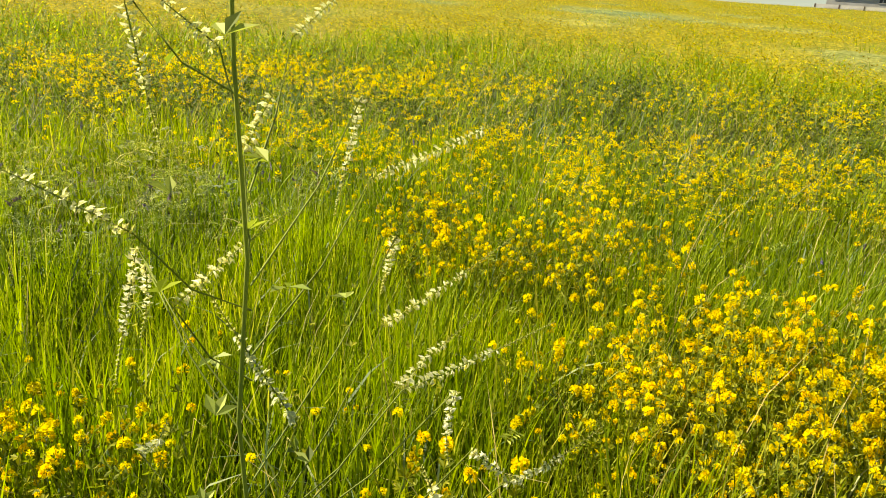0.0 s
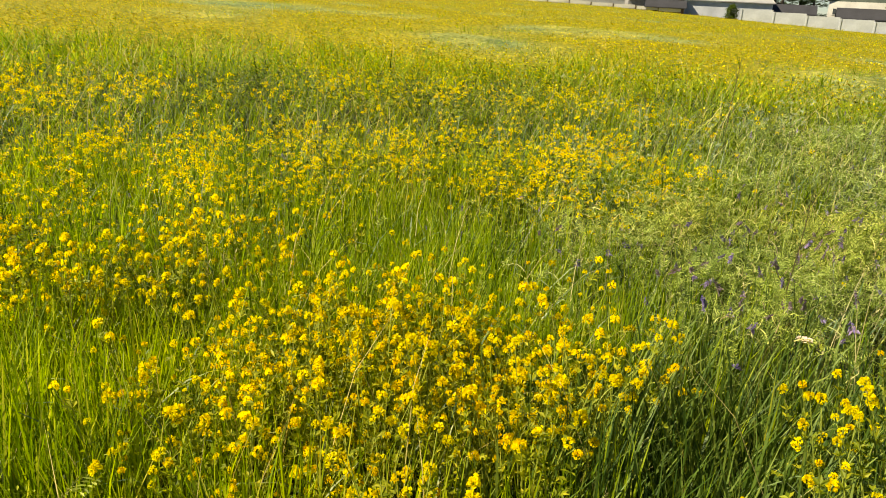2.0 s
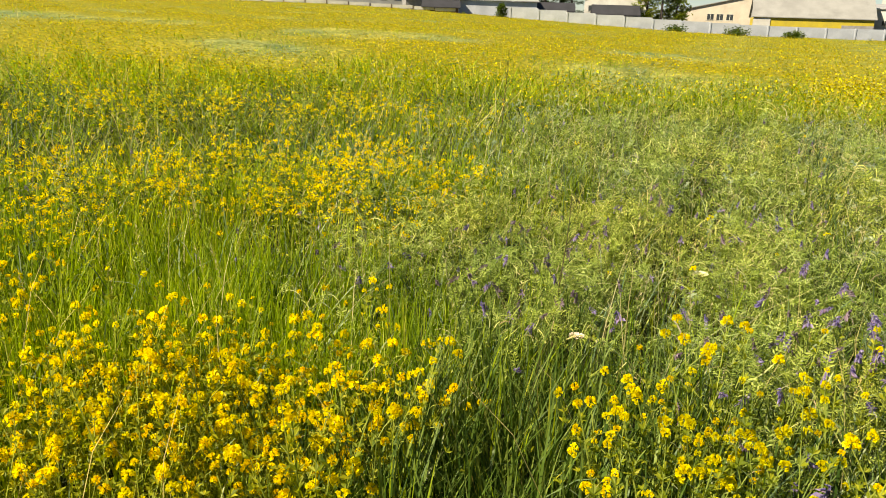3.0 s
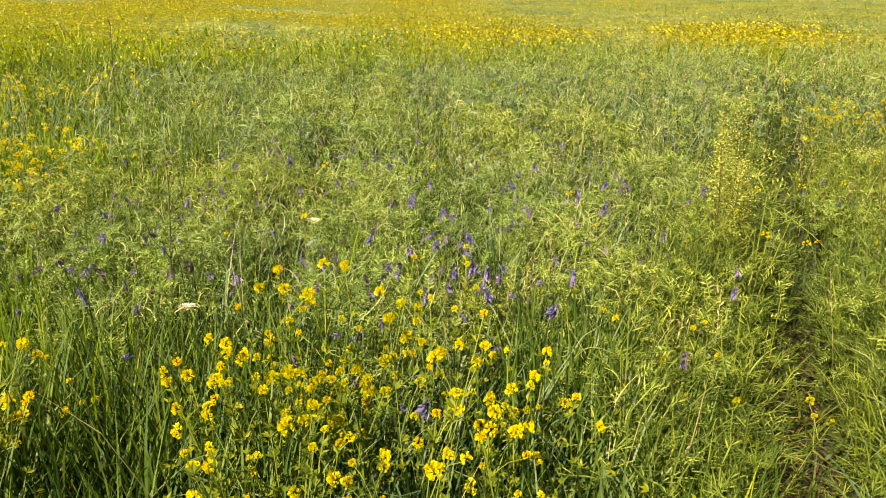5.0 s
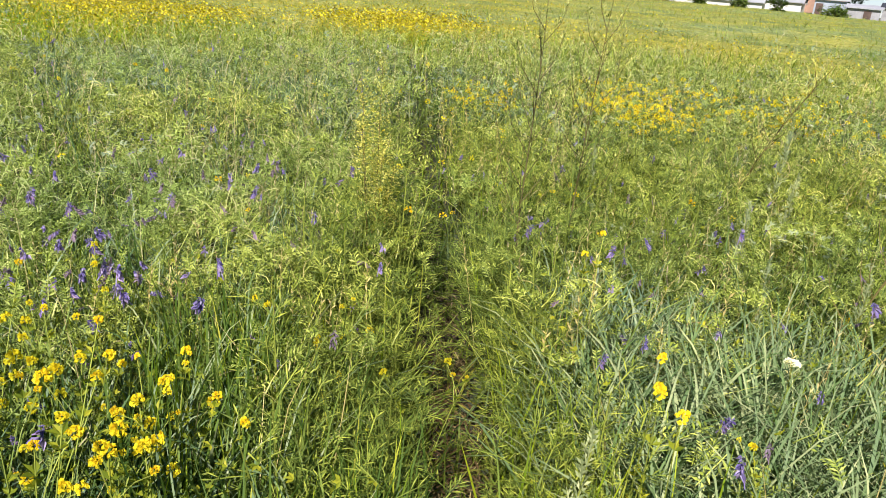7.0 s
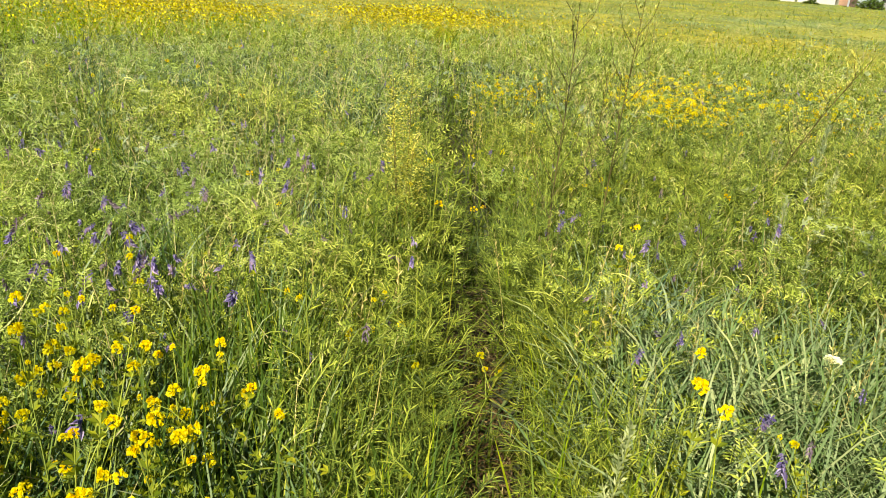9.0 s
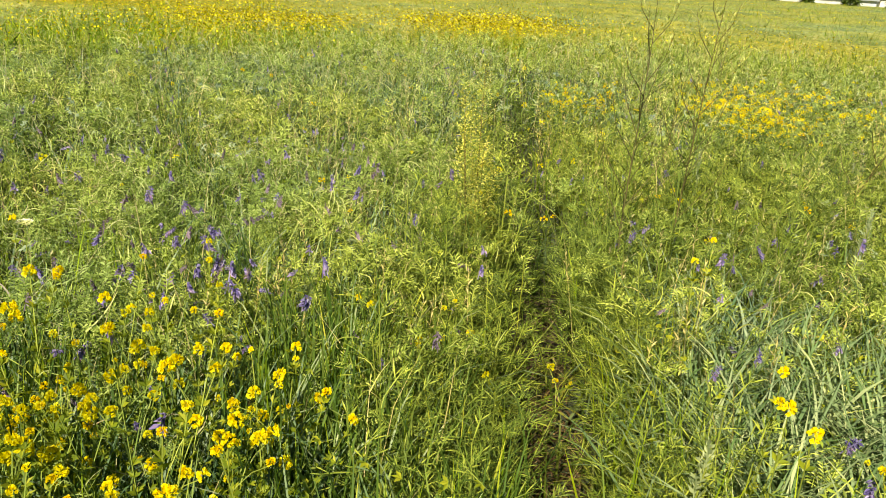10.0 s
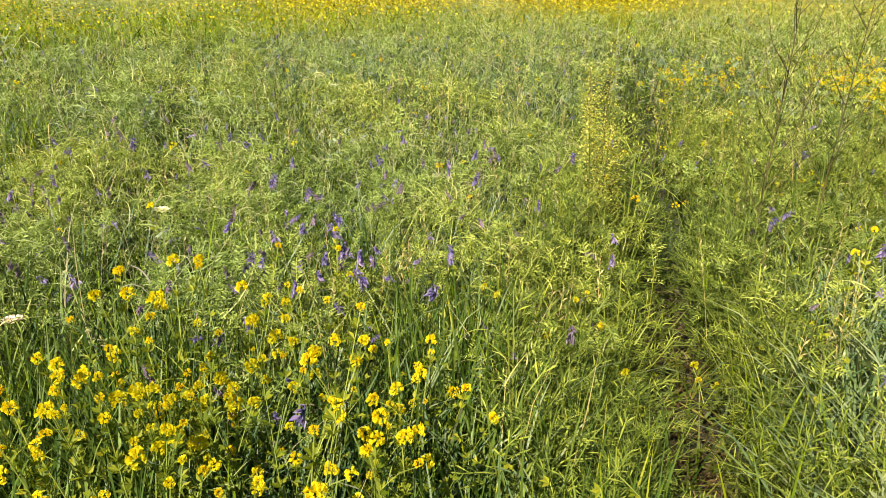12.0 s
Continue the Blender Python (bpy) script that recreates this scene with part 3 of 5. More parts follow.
# grass of the wider field
x, y, r = sow(1500, 3.0, 1.62, 112.0, 6.0)
x, y, r = thinned(x, y, r, (1 - (0.5 - 0.3 * smooth(70, 85, azimuth(x, y))) * smooth(18, 28, r)) * (1 - 0.9 * vetch_at(x, y) * (r < 16)) * (1 - 0.5 * smooth(50, 62, azimuth(x, y)) * (1 - smooth(10, 16, r))) * (1 - 0.85 * worm_zone(x, y)) * (1 - 0.6 * blob(x, y, 5.2, -1.2, 2.6, 1.4)) * (0.6 + 0.4 * smooth(10, 18, r)) * (1 - 0.8 * (1 - knoll(x, y)) * smooth(48, 60, azimuth(x, y)) * (r < 12)))
ts = scaled(turns(len(x), 0.2, (0.8, 1.4), (0.75, 1.2)), (r / 3) ** 0.6, np.ones(len(x)))
tall = (0.8 + 0.2 * smooth(8, 16, r) + 0.04 * smooth(14, 24, r) * smooth(70, 90, azimuth(x, y))) * np.clip(1.0 + 0.25 * wobble(x, y, 0.7) + 0.2 * wobble(x, y, 1.7, 2.0) + 0.25 * smooth(10, 18, r) * wobble(x, y, 0.3, 1.0), 0.45, 1.5)
ts[:, :, 2] *= tall[:, None]
pale = rng.uniform(0, 1, len(x)) < 0.03 + 0.2 * vetch_at(x, y) + 0.55 * smooth(66, 90, azimuth(x, y))
pts = np.stack([x, y, land(x, y) - 0.02], 1)
for name, mat, sel, label in (("field_grass", GRASS, ~pale, "green grass of the wide meadow reaching the buildings"),
                              ("pale_field_grass", PALE_GRASS, pale, "pale grey-green grass mixed through the wide meadow")):
    idx = np.where(sel)[0]
    stuff(name, [spread(s, ts[idx[j]], pts[idx[j]]) for s, j in zip(FAR_BLADES, split(len(idx), len(FAR_BLADES)))], mat, label, "grass")

# broad blue-green grass beside the path
x, y, r = sow(1900, 6.0, 1.6, 12.0)
x, y, r = thinned(x, y, r, 1.0 * blue_at(x, y) * (1 - worm_zone(x, y)) + 0.03 * (1 - trail(x, y)) * (1 - worm_zone(x, y)))
BROAD = [blade(pr.uniform(0.006, 0.012), pr.uniform(0.42, 0.7), pr.uniform(0.1, 0.4), 6) for _ in range(8)]
stuff("blue_green_grass", planted(BROAD, x, y, -0.02, turns(len(x), 0.22, (0.8, 1.2), (0.75, 1.15))), BLUE_GRASS, "broad bluish green grass leaning beside the path", "grass")

# deep green grass in tufts
x, y, r = sow(1700, 4.0, 1.4, 9.0)
x, y, r = thinned(x, y, r, deep_at(x, y))
DEEP = [blade(pr.uniform(0.005, 0.009), pr.uniform(0.42, 0.64), pr.uniform(0.04, 0.26), 4) for _ in range(8)]
stuff("deep_green_grass", planted(DEEP, x, y, -0.02, turns(len(x), 0.15, (0.8, 1.2), (0.8, 1.1))), DEEP_GRASS, "deep green tufts of tall grass", "grass")

# thin arching grass tangled through vetch and wormwood
x, y, r = sow(420, 3.2, 1.35, 13.0, 1.5, (30, 134))
tangle = best(0.8 * vetch_at(x, y), 0.25 * worm_at(x, y), 0.3 * (1 - yellow_at(x, y))) * (1 - 0.9 * deep_at(x, y)) * (np.abs(y - PATH_Y) > 0.22)
x, y, r = thinned(x, y, r, tangle * (1 - trail(x, y)) * (0.25 + 0.75 * knoll(x, y)))
ARCHED = [blade(pr.uniform(0.003, 0.0055), pr.uniform(0.36, 0.56), pr.uniform(0.18, 0.42), 5) for _ in range(8)]
ts = scaled(turns(len(x), 0.3, (0.8, 1.2), (0.7, 1.15)), np.maximum(1, r / 3.2) ** 0.5, np.ones(len(x)))
stuff("arching_grass", planted(ARCHED, x, y, -0.02, ts), PALE_GRASS, "thin arching grey-green grass tangled with vetch", "grass")

# grass in ear
x, y, r = sow(32, 4.0, 1.2, 22.0, 1.6)
x, y, r = thinned(x, y, r, np.clip(0.1 + 0.7 * smooth(62, 85, azimuth(x, y)) + 0.3 * vetch_at(x, y), 0, 1) * (1 - 0.8 * yellow_at(x, y)) * (1 - trail(x, y)) * (r > 2.8))
ts = scaled(turns(len(x), 0.18), np.maximum(1, r / 4) ** 0.6, np.ones(len(x)))
stuff("grass_ears", planted(PALE_HEADS, x, y, 0.0, ts), DRY, "pale ripening grass ears above the leaves", "grass")

# dry straws bent through the growth
x, y, r = sow(26, 4.0, 1.5, 30.0)
x, y, r = thinned(x, y, r, 1.0 * (np.abs(y - PATH_Y) > 0.35))
STRAW = [blade(0.003, pr.uniform(0.45, 0.7), pr.uniform(0.15, 0.4), 4) for _ in range(5)]
ts = scaled(turns(len(x), 0.35), np.maximum(1, r / 4) ** 0.7, np.ones(len(x)))
stuff("dry_straw", planted(STRAW, x, y, 0.0, ts), DRY, "scattered pale dry grass straws", "grass")

# vetch foliage
VETCH_NEAR = [pinnate(pr.uniform(0.06, 0.1), 5, 0.022, pr) for _ in range(5)]
VETCH_MID = [pinnate(0.09, 3, 0.032, pr) for _ in range(5)]
for lo, hi, rho, r0, shapes, name in ((0.8, 4.6, 900, 4.0, VETCH_NEAR, "vetch_leaves"), (4.6, 18.0, 600, 4.6, VETCH_MID, "distant_vetch_leaves")):
    x, y, r = sow(rho, r0, 1.3, hi, lo)
    x, y, r = thinned(x, y, r, (0.02 + 0.98 * vetch_at(x, y)) * (0.15 + 0.85 * knoll(x, y)) * (0.6 + 0.4 * smooth(2.6, 3.4, r)))
    lift = mound(x, y) * (0.45 + 0.55 * rng.uniform(0, 1, len(x)) ** 0.6) * (1 - 0.9 * trail(x, y))
    ts = scaled(turns(len(x), 0.7, (0.8, 1.2), (0.8, 1.2)), np.maximum(1, r / 4.6) ** 0.45)
    stuff(name, planted(shapes, x, y, lift, ts), VETCH_LEAF, "tangled pale green vetch leaves with small paired leaflets", "vetch")

# curled strands and tendrils matted over the vetch and between the wormwood
CURLS = [curl(pr.uniform(0.05, 0.12), pr.uniform(0.003, 0.0042), pr.uniform(20, 90), pr.uniform(0, 100), 4) for _ in range(12)]
x, y, r = sow(2300, 3.4, 1.4, 17.0, 1.4, (-44, 134))
mat = best(vetch_at(x, y) * (1 - 0.65 * smooth(0.1, 0.35, PATH_Y - y) * (r < 6)) * (1 - 0.6 * (x < 0)), 0.1 * worm_at(x, y), 0.55 * smooth(52, 62, azimuth(x, y)) * smooth(4, 6, r) * (1 - yellow_at(x, y)))
x, y, r = thinned(x, y, r, mat * (0.08 + 0.92 * knoll(x, y)) * (0.45 + 0.55 * smooth(2.6, 3.6, r)) * (np.abs(y - PATH_Y) > 0.2))
lift = mound(x, y) * (0.6 + 0.4 * rng.uniform(0, 1, len(x)) ** 0.5) - 0.02
ts = scaled(turns(len(x), 0.45, (0.8, 1.25), (0.8, 1.25)), np.maximum(1, r / 3.4) ** 0.5)
stuff("tangled_strands", planted(CURLS, x, y, lift, ts), TENDRIL, "pale yellow-green curled strands matted over the vetch", "vetch")

# dead stalks and fallen leaves on the trodden path
x, y, r = sow(2600, 3.4, 1.2, 8.0, 1.2, (75, 112))
x, y, r = thinned(x, y, r, trail(x, y))
stuff("path_litter", planted([curl(pr.uniform(0.04, 0.11), pr.uniform(0.004, 0.008), pr.uniform(0, 25), pr.uniform(0, 30), 3) for _ in range(8)], x, y, rng.uniform(-0.04, 0.03, len(x)), turns(len(x), 0.25)), LITTER, "dark brown dead stalks and leaves on the path", "litter")
# herbs in the dark leaf colour, which stands for the path's green shade
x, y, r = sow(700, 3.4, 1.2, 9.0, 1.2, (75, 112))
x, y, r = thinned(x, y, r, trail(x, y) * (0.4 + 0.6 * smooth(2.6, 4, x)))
stuff("path_herbs", planted([fingers(pr.uniform(0.05, 0.1), pr, 0.005) for _ in range(6)], x, y, rng.uniform(0.0, 0.16, len(x)), turns(len(x), 0.5)), DARK_LEAF, "small green herbs growing on the path, darkened as in shade", "herb")

# grey-green wormwood patches through the vetch
x, y, r = sow(420, 4.6, 1.25, 24.0, 2.6, (-44, 132))
x, y, r = thinned(x, y, r, best(smooth(0.05, 0.5, wobble(x, y, 0.75, 4.0)) * 0.6 * (azimuth(x, y) > 35) * (r > 3.2), 0.45 * blob(x, y, -1.9, 3.7, 0.9, 0.9)) * (0.2 + 0.8 * knoll(x, y)) * (1 - 0.9 * trail(x, y)) * (1 - 0.8 * yellow_at(x, y)))
SILVER_MID = [feather(0.065, 2, pr, 0.009) for _ in range(4)]
lift = (0.15 + 0.37 * rng.uniform(0, 1, len(x)) ** 0.6) * (0.9 + 0.25 * wobble(x, y, 2.3, 3.0))
stuff("grey_wormwood_leaves", planted(SILVER_MID, x, y, lift, scaled(turns(len(x), 0.7), np.maximum(1, r / 4) ** 0.45)), SILVER_LEAF, "grey-green feathery wormwood leaves in patches", "wormwood")

# alfalfa foliage
CLOVER = [trefoil(pr.uniform(0.016, 0.024), pr) for _ in range(5)]
x, y, r = sow(950, 2.6, 1.4, 11.0)
x, y, r = thinned(x, y, r, 0.05 + 0.95 * yellow_at(x, y))
lift = (0.1 + 0.44 * rng.uniform(0, 1, len(x)) ** 0.8) * (1 - 0.9 * trail(x, y))
ts = scaled(turns(len(x), 0.7), np.maximum(1, r / 2.6) ** 0.5)
stuff("alfalfa_leaves", planted(CLOVER, x, y, lift, ts), ALFALFA_LEAF, "small dark green three-part alfalfa leaves", "alfalfa")

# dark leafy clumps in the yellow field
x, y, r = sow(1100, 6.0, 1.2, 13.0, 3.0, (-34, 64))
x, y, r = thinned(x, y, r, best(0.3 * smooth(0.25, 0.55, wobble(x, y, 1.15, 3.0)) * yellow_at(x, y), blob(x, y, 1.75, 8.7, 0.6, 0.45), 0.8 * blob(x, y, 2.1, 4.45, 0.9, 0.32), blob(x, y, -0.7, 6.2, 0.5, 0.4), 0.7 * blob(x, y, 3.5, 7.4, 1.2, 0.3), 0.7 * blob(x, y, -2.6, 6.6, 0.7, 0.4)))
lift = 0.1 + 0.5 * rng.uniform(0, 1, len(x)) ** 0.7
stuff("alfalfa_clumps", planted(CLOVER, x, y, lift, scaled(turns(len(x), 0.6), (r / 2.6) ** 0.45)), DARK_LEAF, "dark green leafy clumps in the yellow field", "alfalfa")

# yellow heads over the field, past the plants that stand singly
NEAR_PLANTS = 3.4
MID_HEADS = [head(n, 0.015, pr) for n in (6, 7, 5, 8)]
x, y, r = sow(720, 4.0, 1.2, 9.0, NEAR_PLANTS)
x, y, r = thinned(x, y, r, np.clip(yellow_at(x, y) * (0.25 + 1.0 * smooth(-0.3, 0.35, wobble(x, y, 2.6, 2.0))), 0.012 - 0.009 * vetch_at(x, y), 1))
lift = rng.normal(0.52, 0.07, len(x)) + 0.07 * wobble(x, y, 1.2, 0.4)
ts = scaled(turns(len(x), 0.4, (0.45, 1.3), (0.45, 1.3)), (r / 3.4) ** 0.5)
pts = np.stack([x, y, land(x, y) + lift], 1)
darker = rng.uniform(0, 1, len(x)) < 0.3
for name, mat, sel in (("alfalfa_flowers", YELLOW, ~darker), ("golden_alfalfa_flowers", GOLD, darker)):
    idx = np.where(sel)[0]
    stuff(name, [spread(h, ts[idx[j]], pts[idx[j]]) for h, j in zip(MID_HEADS, split(len(idx), 4))], mat, "many small yellow alfalfa flower heads", "alfalfa")
FAR_HEADS = [far_head(pr) for _ in range(6)]
x, y, r = sow(520, 4.0, 1.34, 112.0, 9.0)
x, y, r = thinned(x, y, r, np.clip(yellow_at(x, y), 0.012, 1))
bx, by, br = sow(420, 9.0, 0.6, 22.0, 11.0, (68, 102))
bx, by, br = thinned(bx, by, br, 0.9 * best(blob(bx, by, 15.2, 4.8, 1.8, 2.0), blob(bx, by, 17.2, 0.3, 2.4, 1.7)))
x, y, r = np.append(x, bx), np.append(y, by), np.append(r, br)
size = 0.0098 * rng.uniform(0.5, 1.4, len(x)) * (r / 3.4) ** 0.38
ts = np.eye(3)[None] * size[:, None, None]
pts = np.stack([x, y, land(x, y) + rng.normal(0.5, 0.07, len(x)) + 0.05 * smooth(66, 76, azimuth(x, y))], 1)
# share of heads in the dimmed yellow copy, growing with distance
darker = rng.uniform(0, 1, len(x)) < 0.4 + 0.3 * smooth(8, 24, r)
for name, mat, sel in (("field_flowers", YELLOW, ~darker), ("faded_field_flowers", ORANGE, darker)):
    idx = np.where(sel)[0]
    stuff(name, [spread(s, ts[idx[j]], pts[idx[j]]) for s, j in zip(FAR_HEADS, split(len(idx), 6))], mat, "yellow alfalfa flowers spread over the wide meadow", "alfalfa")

# vetch flowers past the single plants
SPIKES = [spike(0.026, 9, 0.0175, pr, 0.8) for _ in range(4)]
x, y, r = sow(32, 4.5, 1.1, 12.0, 3.6)
x, y, r = thinned(x, y, r, (0.03 + 0.8 * vetch_at(x, y)) * smooth(-0.35, 0.35, wobble(x, y, 2.2, 1.0)) * (1 - 0.6 * smooth(4.5, 7, r)))
lift = rng.normal(0.4, 0.05, len(x))
stuff("distant_vetch_flowers", planted(SPIKES, x, y, lift, scaled(turns(len(x), 0.5), (r / 3.6) ** 0.5)), PURPLE, "violet vetch flower spikes among the leaves", "vetch")


# ---- single plants close to the path ----
def at(x, y, turn=0.0, size=1.0, lift=0.0):
    return pose(x, y, float(land(x, y)) + lift, 0, 0, turn) @ Matrix.Scale(size, 4)


def leaf_pose(p, heading, pitch, size=1.0):
    """A matrix that lays a leaf built along +y at p, pointing along heading (degrees) and up by pitch."""
    return pose(*p, pitch, 0, heading) @ Matrix.Scale(size, 4)


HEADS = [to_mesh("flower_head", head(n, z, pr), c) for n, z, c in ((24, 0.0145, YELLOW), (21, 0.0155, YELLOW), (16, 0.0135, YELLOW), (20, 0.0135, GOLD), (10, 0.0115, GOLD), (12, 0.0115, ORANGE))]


def alfalfa_plant(m, stems, tall, label, bloom=1.0):
    """A bushy plant: thin stems, three-part leaves, a yellow head on each twig's end."""
    ob = thing("alfalfa_plant", m, label, "alfalfa", "alfalfa plants in the meadow")
    stalks, leaves, tips = [], [], []
    for _ in range(stems):
        a, out, h = pr.uniform(0, 6.28), pr.uniform(0.04, 0.2), tall * pr.uniform(0.75, 1.1)
        pts = [(math.cos(a) * out * q ** 1.4, math.sin(a) * out * q ** 1.4, h * q) for q in (0, 0.35, 0.7, 1)]
        stalks.append(tube(pts, 0.0018, 0.001))
        for k in range(12):
            q = pr.uniform(0.25, 0.97)
            p = (math.cos(a) * out * q ** 1.4, math.sin(a) * out * q ** 1.4, h * q)
            leaves.append(trefoil(pr.uniform(0.014, 0.023), pr).moved(leaf_pose(p, pr.uniform(0, 360), pr.uniform(10, 60))))
        tips.append(pts[-1])
        for k in range(pr.choice((0, 1, 1, 2))):
            q = pr.uniform(0.6, 0.85)
            p = Vector((math.cos(a) * out * q ** 1.4, math.sin(a) * out * q ** 1.4, h * q))
            b = pr.uniform(0, 6.28)
            e = p + Vector((math.cos(b) * 0.06, math.sin(b) * 0.06, pr.uniform(0.03, 0.1)))
            stalks[-1] = join([stalks[-1], tube([p, (p + e) / 2 + Vector((0, 0, 0.01)), e], 0.0011, 0.0008)])
            tips.append(tuple(e))
    for s in stalks:
        part("stem", to_mesh("alfalfa_stem", s, PALE_STEM), ob)
    part("foliage", to_mesh("alfalfa_leaves", join(leaves), ALFALFA_LEAF), ob)
    for p in tips:
        part("flower_head", pr.choice(HEADS if bloom == 1 else HEADS[:4]), ob, "", pose(*p, pr.uniform(-30, 30), pr.uniform(-30, 30), pr.uniform(0, 360)) @ Matrix.Scale(bloom * pr.uniform(0.5, 1.3), 4))
    return ob


def scatter_things(make, kinds, weight, count, box, near, far, size=(0.85, 1.15), gap=0.0):
    """count copies of a few kinds, strewn where weight(x, y) is high, from near to far metres away."""
    done, protos, tries, placed = 0, [], 0, []
    while done < count and tries < 60000:
        tries += 1
        x, y = pr.uniform(box[0], box[2]), pr.uniform(box[1], box[3])
        r = math.hypot(x, y)
        if not near < r < far or pr.random() > float(weight(x, y)):
            continue
        if gap and any((x - a) ** 2 + (y - b) ** 2 < gap * gap for a, b in placed):
            continue
        placed.append((x, y))
        m = at(x, y, pr.uniform(0, 360), pr.uniform(*size))
        if len(protos) < kinds:
            protos.append(make(m, len(protos)))
        else:
            copy_thing(protos[done % kinds], m)
        done += 1


scatter_things(lambda m, k: alfalfa_plant(m, 5 + k % 2, 0.5 + 0.025 * k, "bushy alfalfa plant with yellow flower heads in the meadow"), 6,
               lambda x, y: yellow_at(x, y) ** 1.5 * (0.35 + 0.65 * smooth(-0.25, 0.3, wobble(x, y, 4.2, 2.0))) * float(blob(x, y, 1.85, 0.58, 0.42, 0.5) < 0.02), 185, (-1.6, -1.5, 3.4, 3.4), 0.85, NEAR_PLANTS, gap=0.07)
scatter_things(lambda m, k: alfalfa_plant(m, 4, 0.52 + 0.03 * k, "low alfalfa plant with small yellow heads by the path", 0.85), 4,
               lambda x, y: 0.85 * blob(x, y, 1.9, 0.68, 0.32, 0.38), 28, (1.2, 0.0, 2.6, 1.4), 1.2, 3.0, gap=0.06)
scatter_things(lambda m, k: alfalfa_plant(m, 2, 0.46 + 0.04 * k, "slender alfalfa plant with a few yellow heads among grass", 0.75), 3,
               lambda x, y: 0.35 * (1 - trail(x, y)) * (1 - yellow_at(x, y)), 26, (-1.6, -1.7, 3.4, 3.4), 1.0, 3.3, gap=0.25)

SPIKE_MESHES = [to_mesh("flower_spike", spike(l, n, z, pr, 0.8), c) for l, n, z, c in
                ((0.028, 20, 0.018, PURPLE), (0.022, 16, 0.017, PURPLE), (0.034, 24, 0.018, PURPLE), (0.026, 14, 0.017, FADED), (0.032, 16, 0.016, FADED))]


def vetch_plant(m, spikes, label, tall=0.44):
    """A weak climbing plant: thin bent stems, laddered leaves, violet one-sided spikes."""
    ob = thing("vetch_plant", m, label, "vetch", "vetch plants by the path")
    stalks, leaves, tips = [], [], []
    for s in range(max(2, spikes)):
        a, out, h = pr.uniform(0, 6.28), pr.uniform(0.08, 0.2), tall * pr.uniform(0.8, 1.1)
        pts = [(math.cos(a + q) * out * q, math.sin(a + q) * out * q, h * math.sin(q * 1.5)) for q in (0, 0.25, 0.5, 0.75, 1)]
        stalks.append(tube(pts, 0.0015, 0.0009))
        for k in range(9):
            q = 0.2 + 0.8 * k / 9
            p = (math.cos(a + q) * out * q, math.sin(a + q) * out * q, h * math.sin(q * 1.5))
            leaves.append(pinnate(pr.uniform(0.06, 0.09), 7, 0.016, pr).moved(leaf_pose(p, pr.uniform(0, 360), pr.uniform(0, 45))))
        tips.append(pts[-1])
    for s in stalks:
        part("stem", to_mesh("vetch_stem", s, STEM), ob)
    part("foliage", to_mesh("vetch_leaves", join(leaves), VETCH_LEAF), ob)
    for p in tips[:spikes]:
        part("flower_spike", pr.choice(SPIKE_MESHES), ob, "violet flower spike", pose(p[0], p[1], p[2] - 0.01, pr.uniform(-65, 65), pr.uniform(-65, 65), pr.uniform(0, 360)) @ Matrix.Scale(pr.uniform(0.75, 1.1), 4))
    return ob


scatter_things(lambda m, k: vetch_plant(m, (3, 2, 3, 1)[k], "tangled vetch plant with violet flower spikes"), 4,
               lambda x, y: vetch_at(x, y) ** 1.3, 75, (-2.6, -2.4, 3.9, 4.0), 1.1, 4.2, gap=0.14)


def wormwood_plant(m, k, label="young wormwood plant with feathery green leaves beside the path"):
    """Several leafy shoots from one root, each ending in a star of finger-like leaves."""
    ob = thing("wormwood_plant", m, label, "wormwood", "wormwood plants along the path")
    tall = 0.4 + 0.04 * k
    leaves = []
    for b in range(6):
        a, out, h = b * 1.25 + k, (0.02, 0.08, 0.13, 0.17, 0.1, 0.19)[b], tall * (1.0, 0.9, 0.8, 0.66, 0.72, 0.55)[b]

        def spine(q):
            return Vector((math.cos(a) * out * q ** 1.3, math.sin(a) * out * q ** 1.3, h * q))

        part("stem", to_mesh("wormwood_stem", tube([spine(0), spine(0.5), spine(1)], 0.003, 0.0014), STEM), ob)
        n = 13 if b == 0 else 11
        for i in range(n):
            q = 0.2 + 0.8 * i / (n - 1)
            ln = 0.125 * (1.15 - 0.45 * q) * pr.uniform(0.75, 1.2)
            leaves.append(fingers(ln, pr, 0.0038).moved(leaf_pose(spine(q), i * 137.5 + pr.uniform(-40, 40), pr.uniform(-20, 30) + 28 * q ** 4)))
    part("foliage", to_mesh("wormwood_leaves", join(leaves), WORM_LEAF), ob)
    return ob


scatter_things(wormwood_plant, 5, lambda x, y: worm_at(x, y) * (abs(y - PATH_Y) > 0.18), 150, (1.8, -3.2, 6.6, 1.0), 1.9, 6.6, (0.8, 1.3), gap=0.09)
scatter_things(wormwood_plant, 5, lambda x, y: (abs(y - PATH_Y) > 0.17) * (-0.36 < y - PATH_Y < 0.48), 84, (1.75, -0.9, 4.4, 0.3), 1.7, 4.5, (0.75, 1.1), gap=0.075)
scatter_things(wormwood_plant, 3, lambda x, y: float(trail(x, y)) * (0.5 + 0.5 * float(wobble(x, y, 2.0))), 30, (1.5, -0.45, 6.5, -0.15), 1.5, 6.5, (0.25, 0.5), gap=0.08)


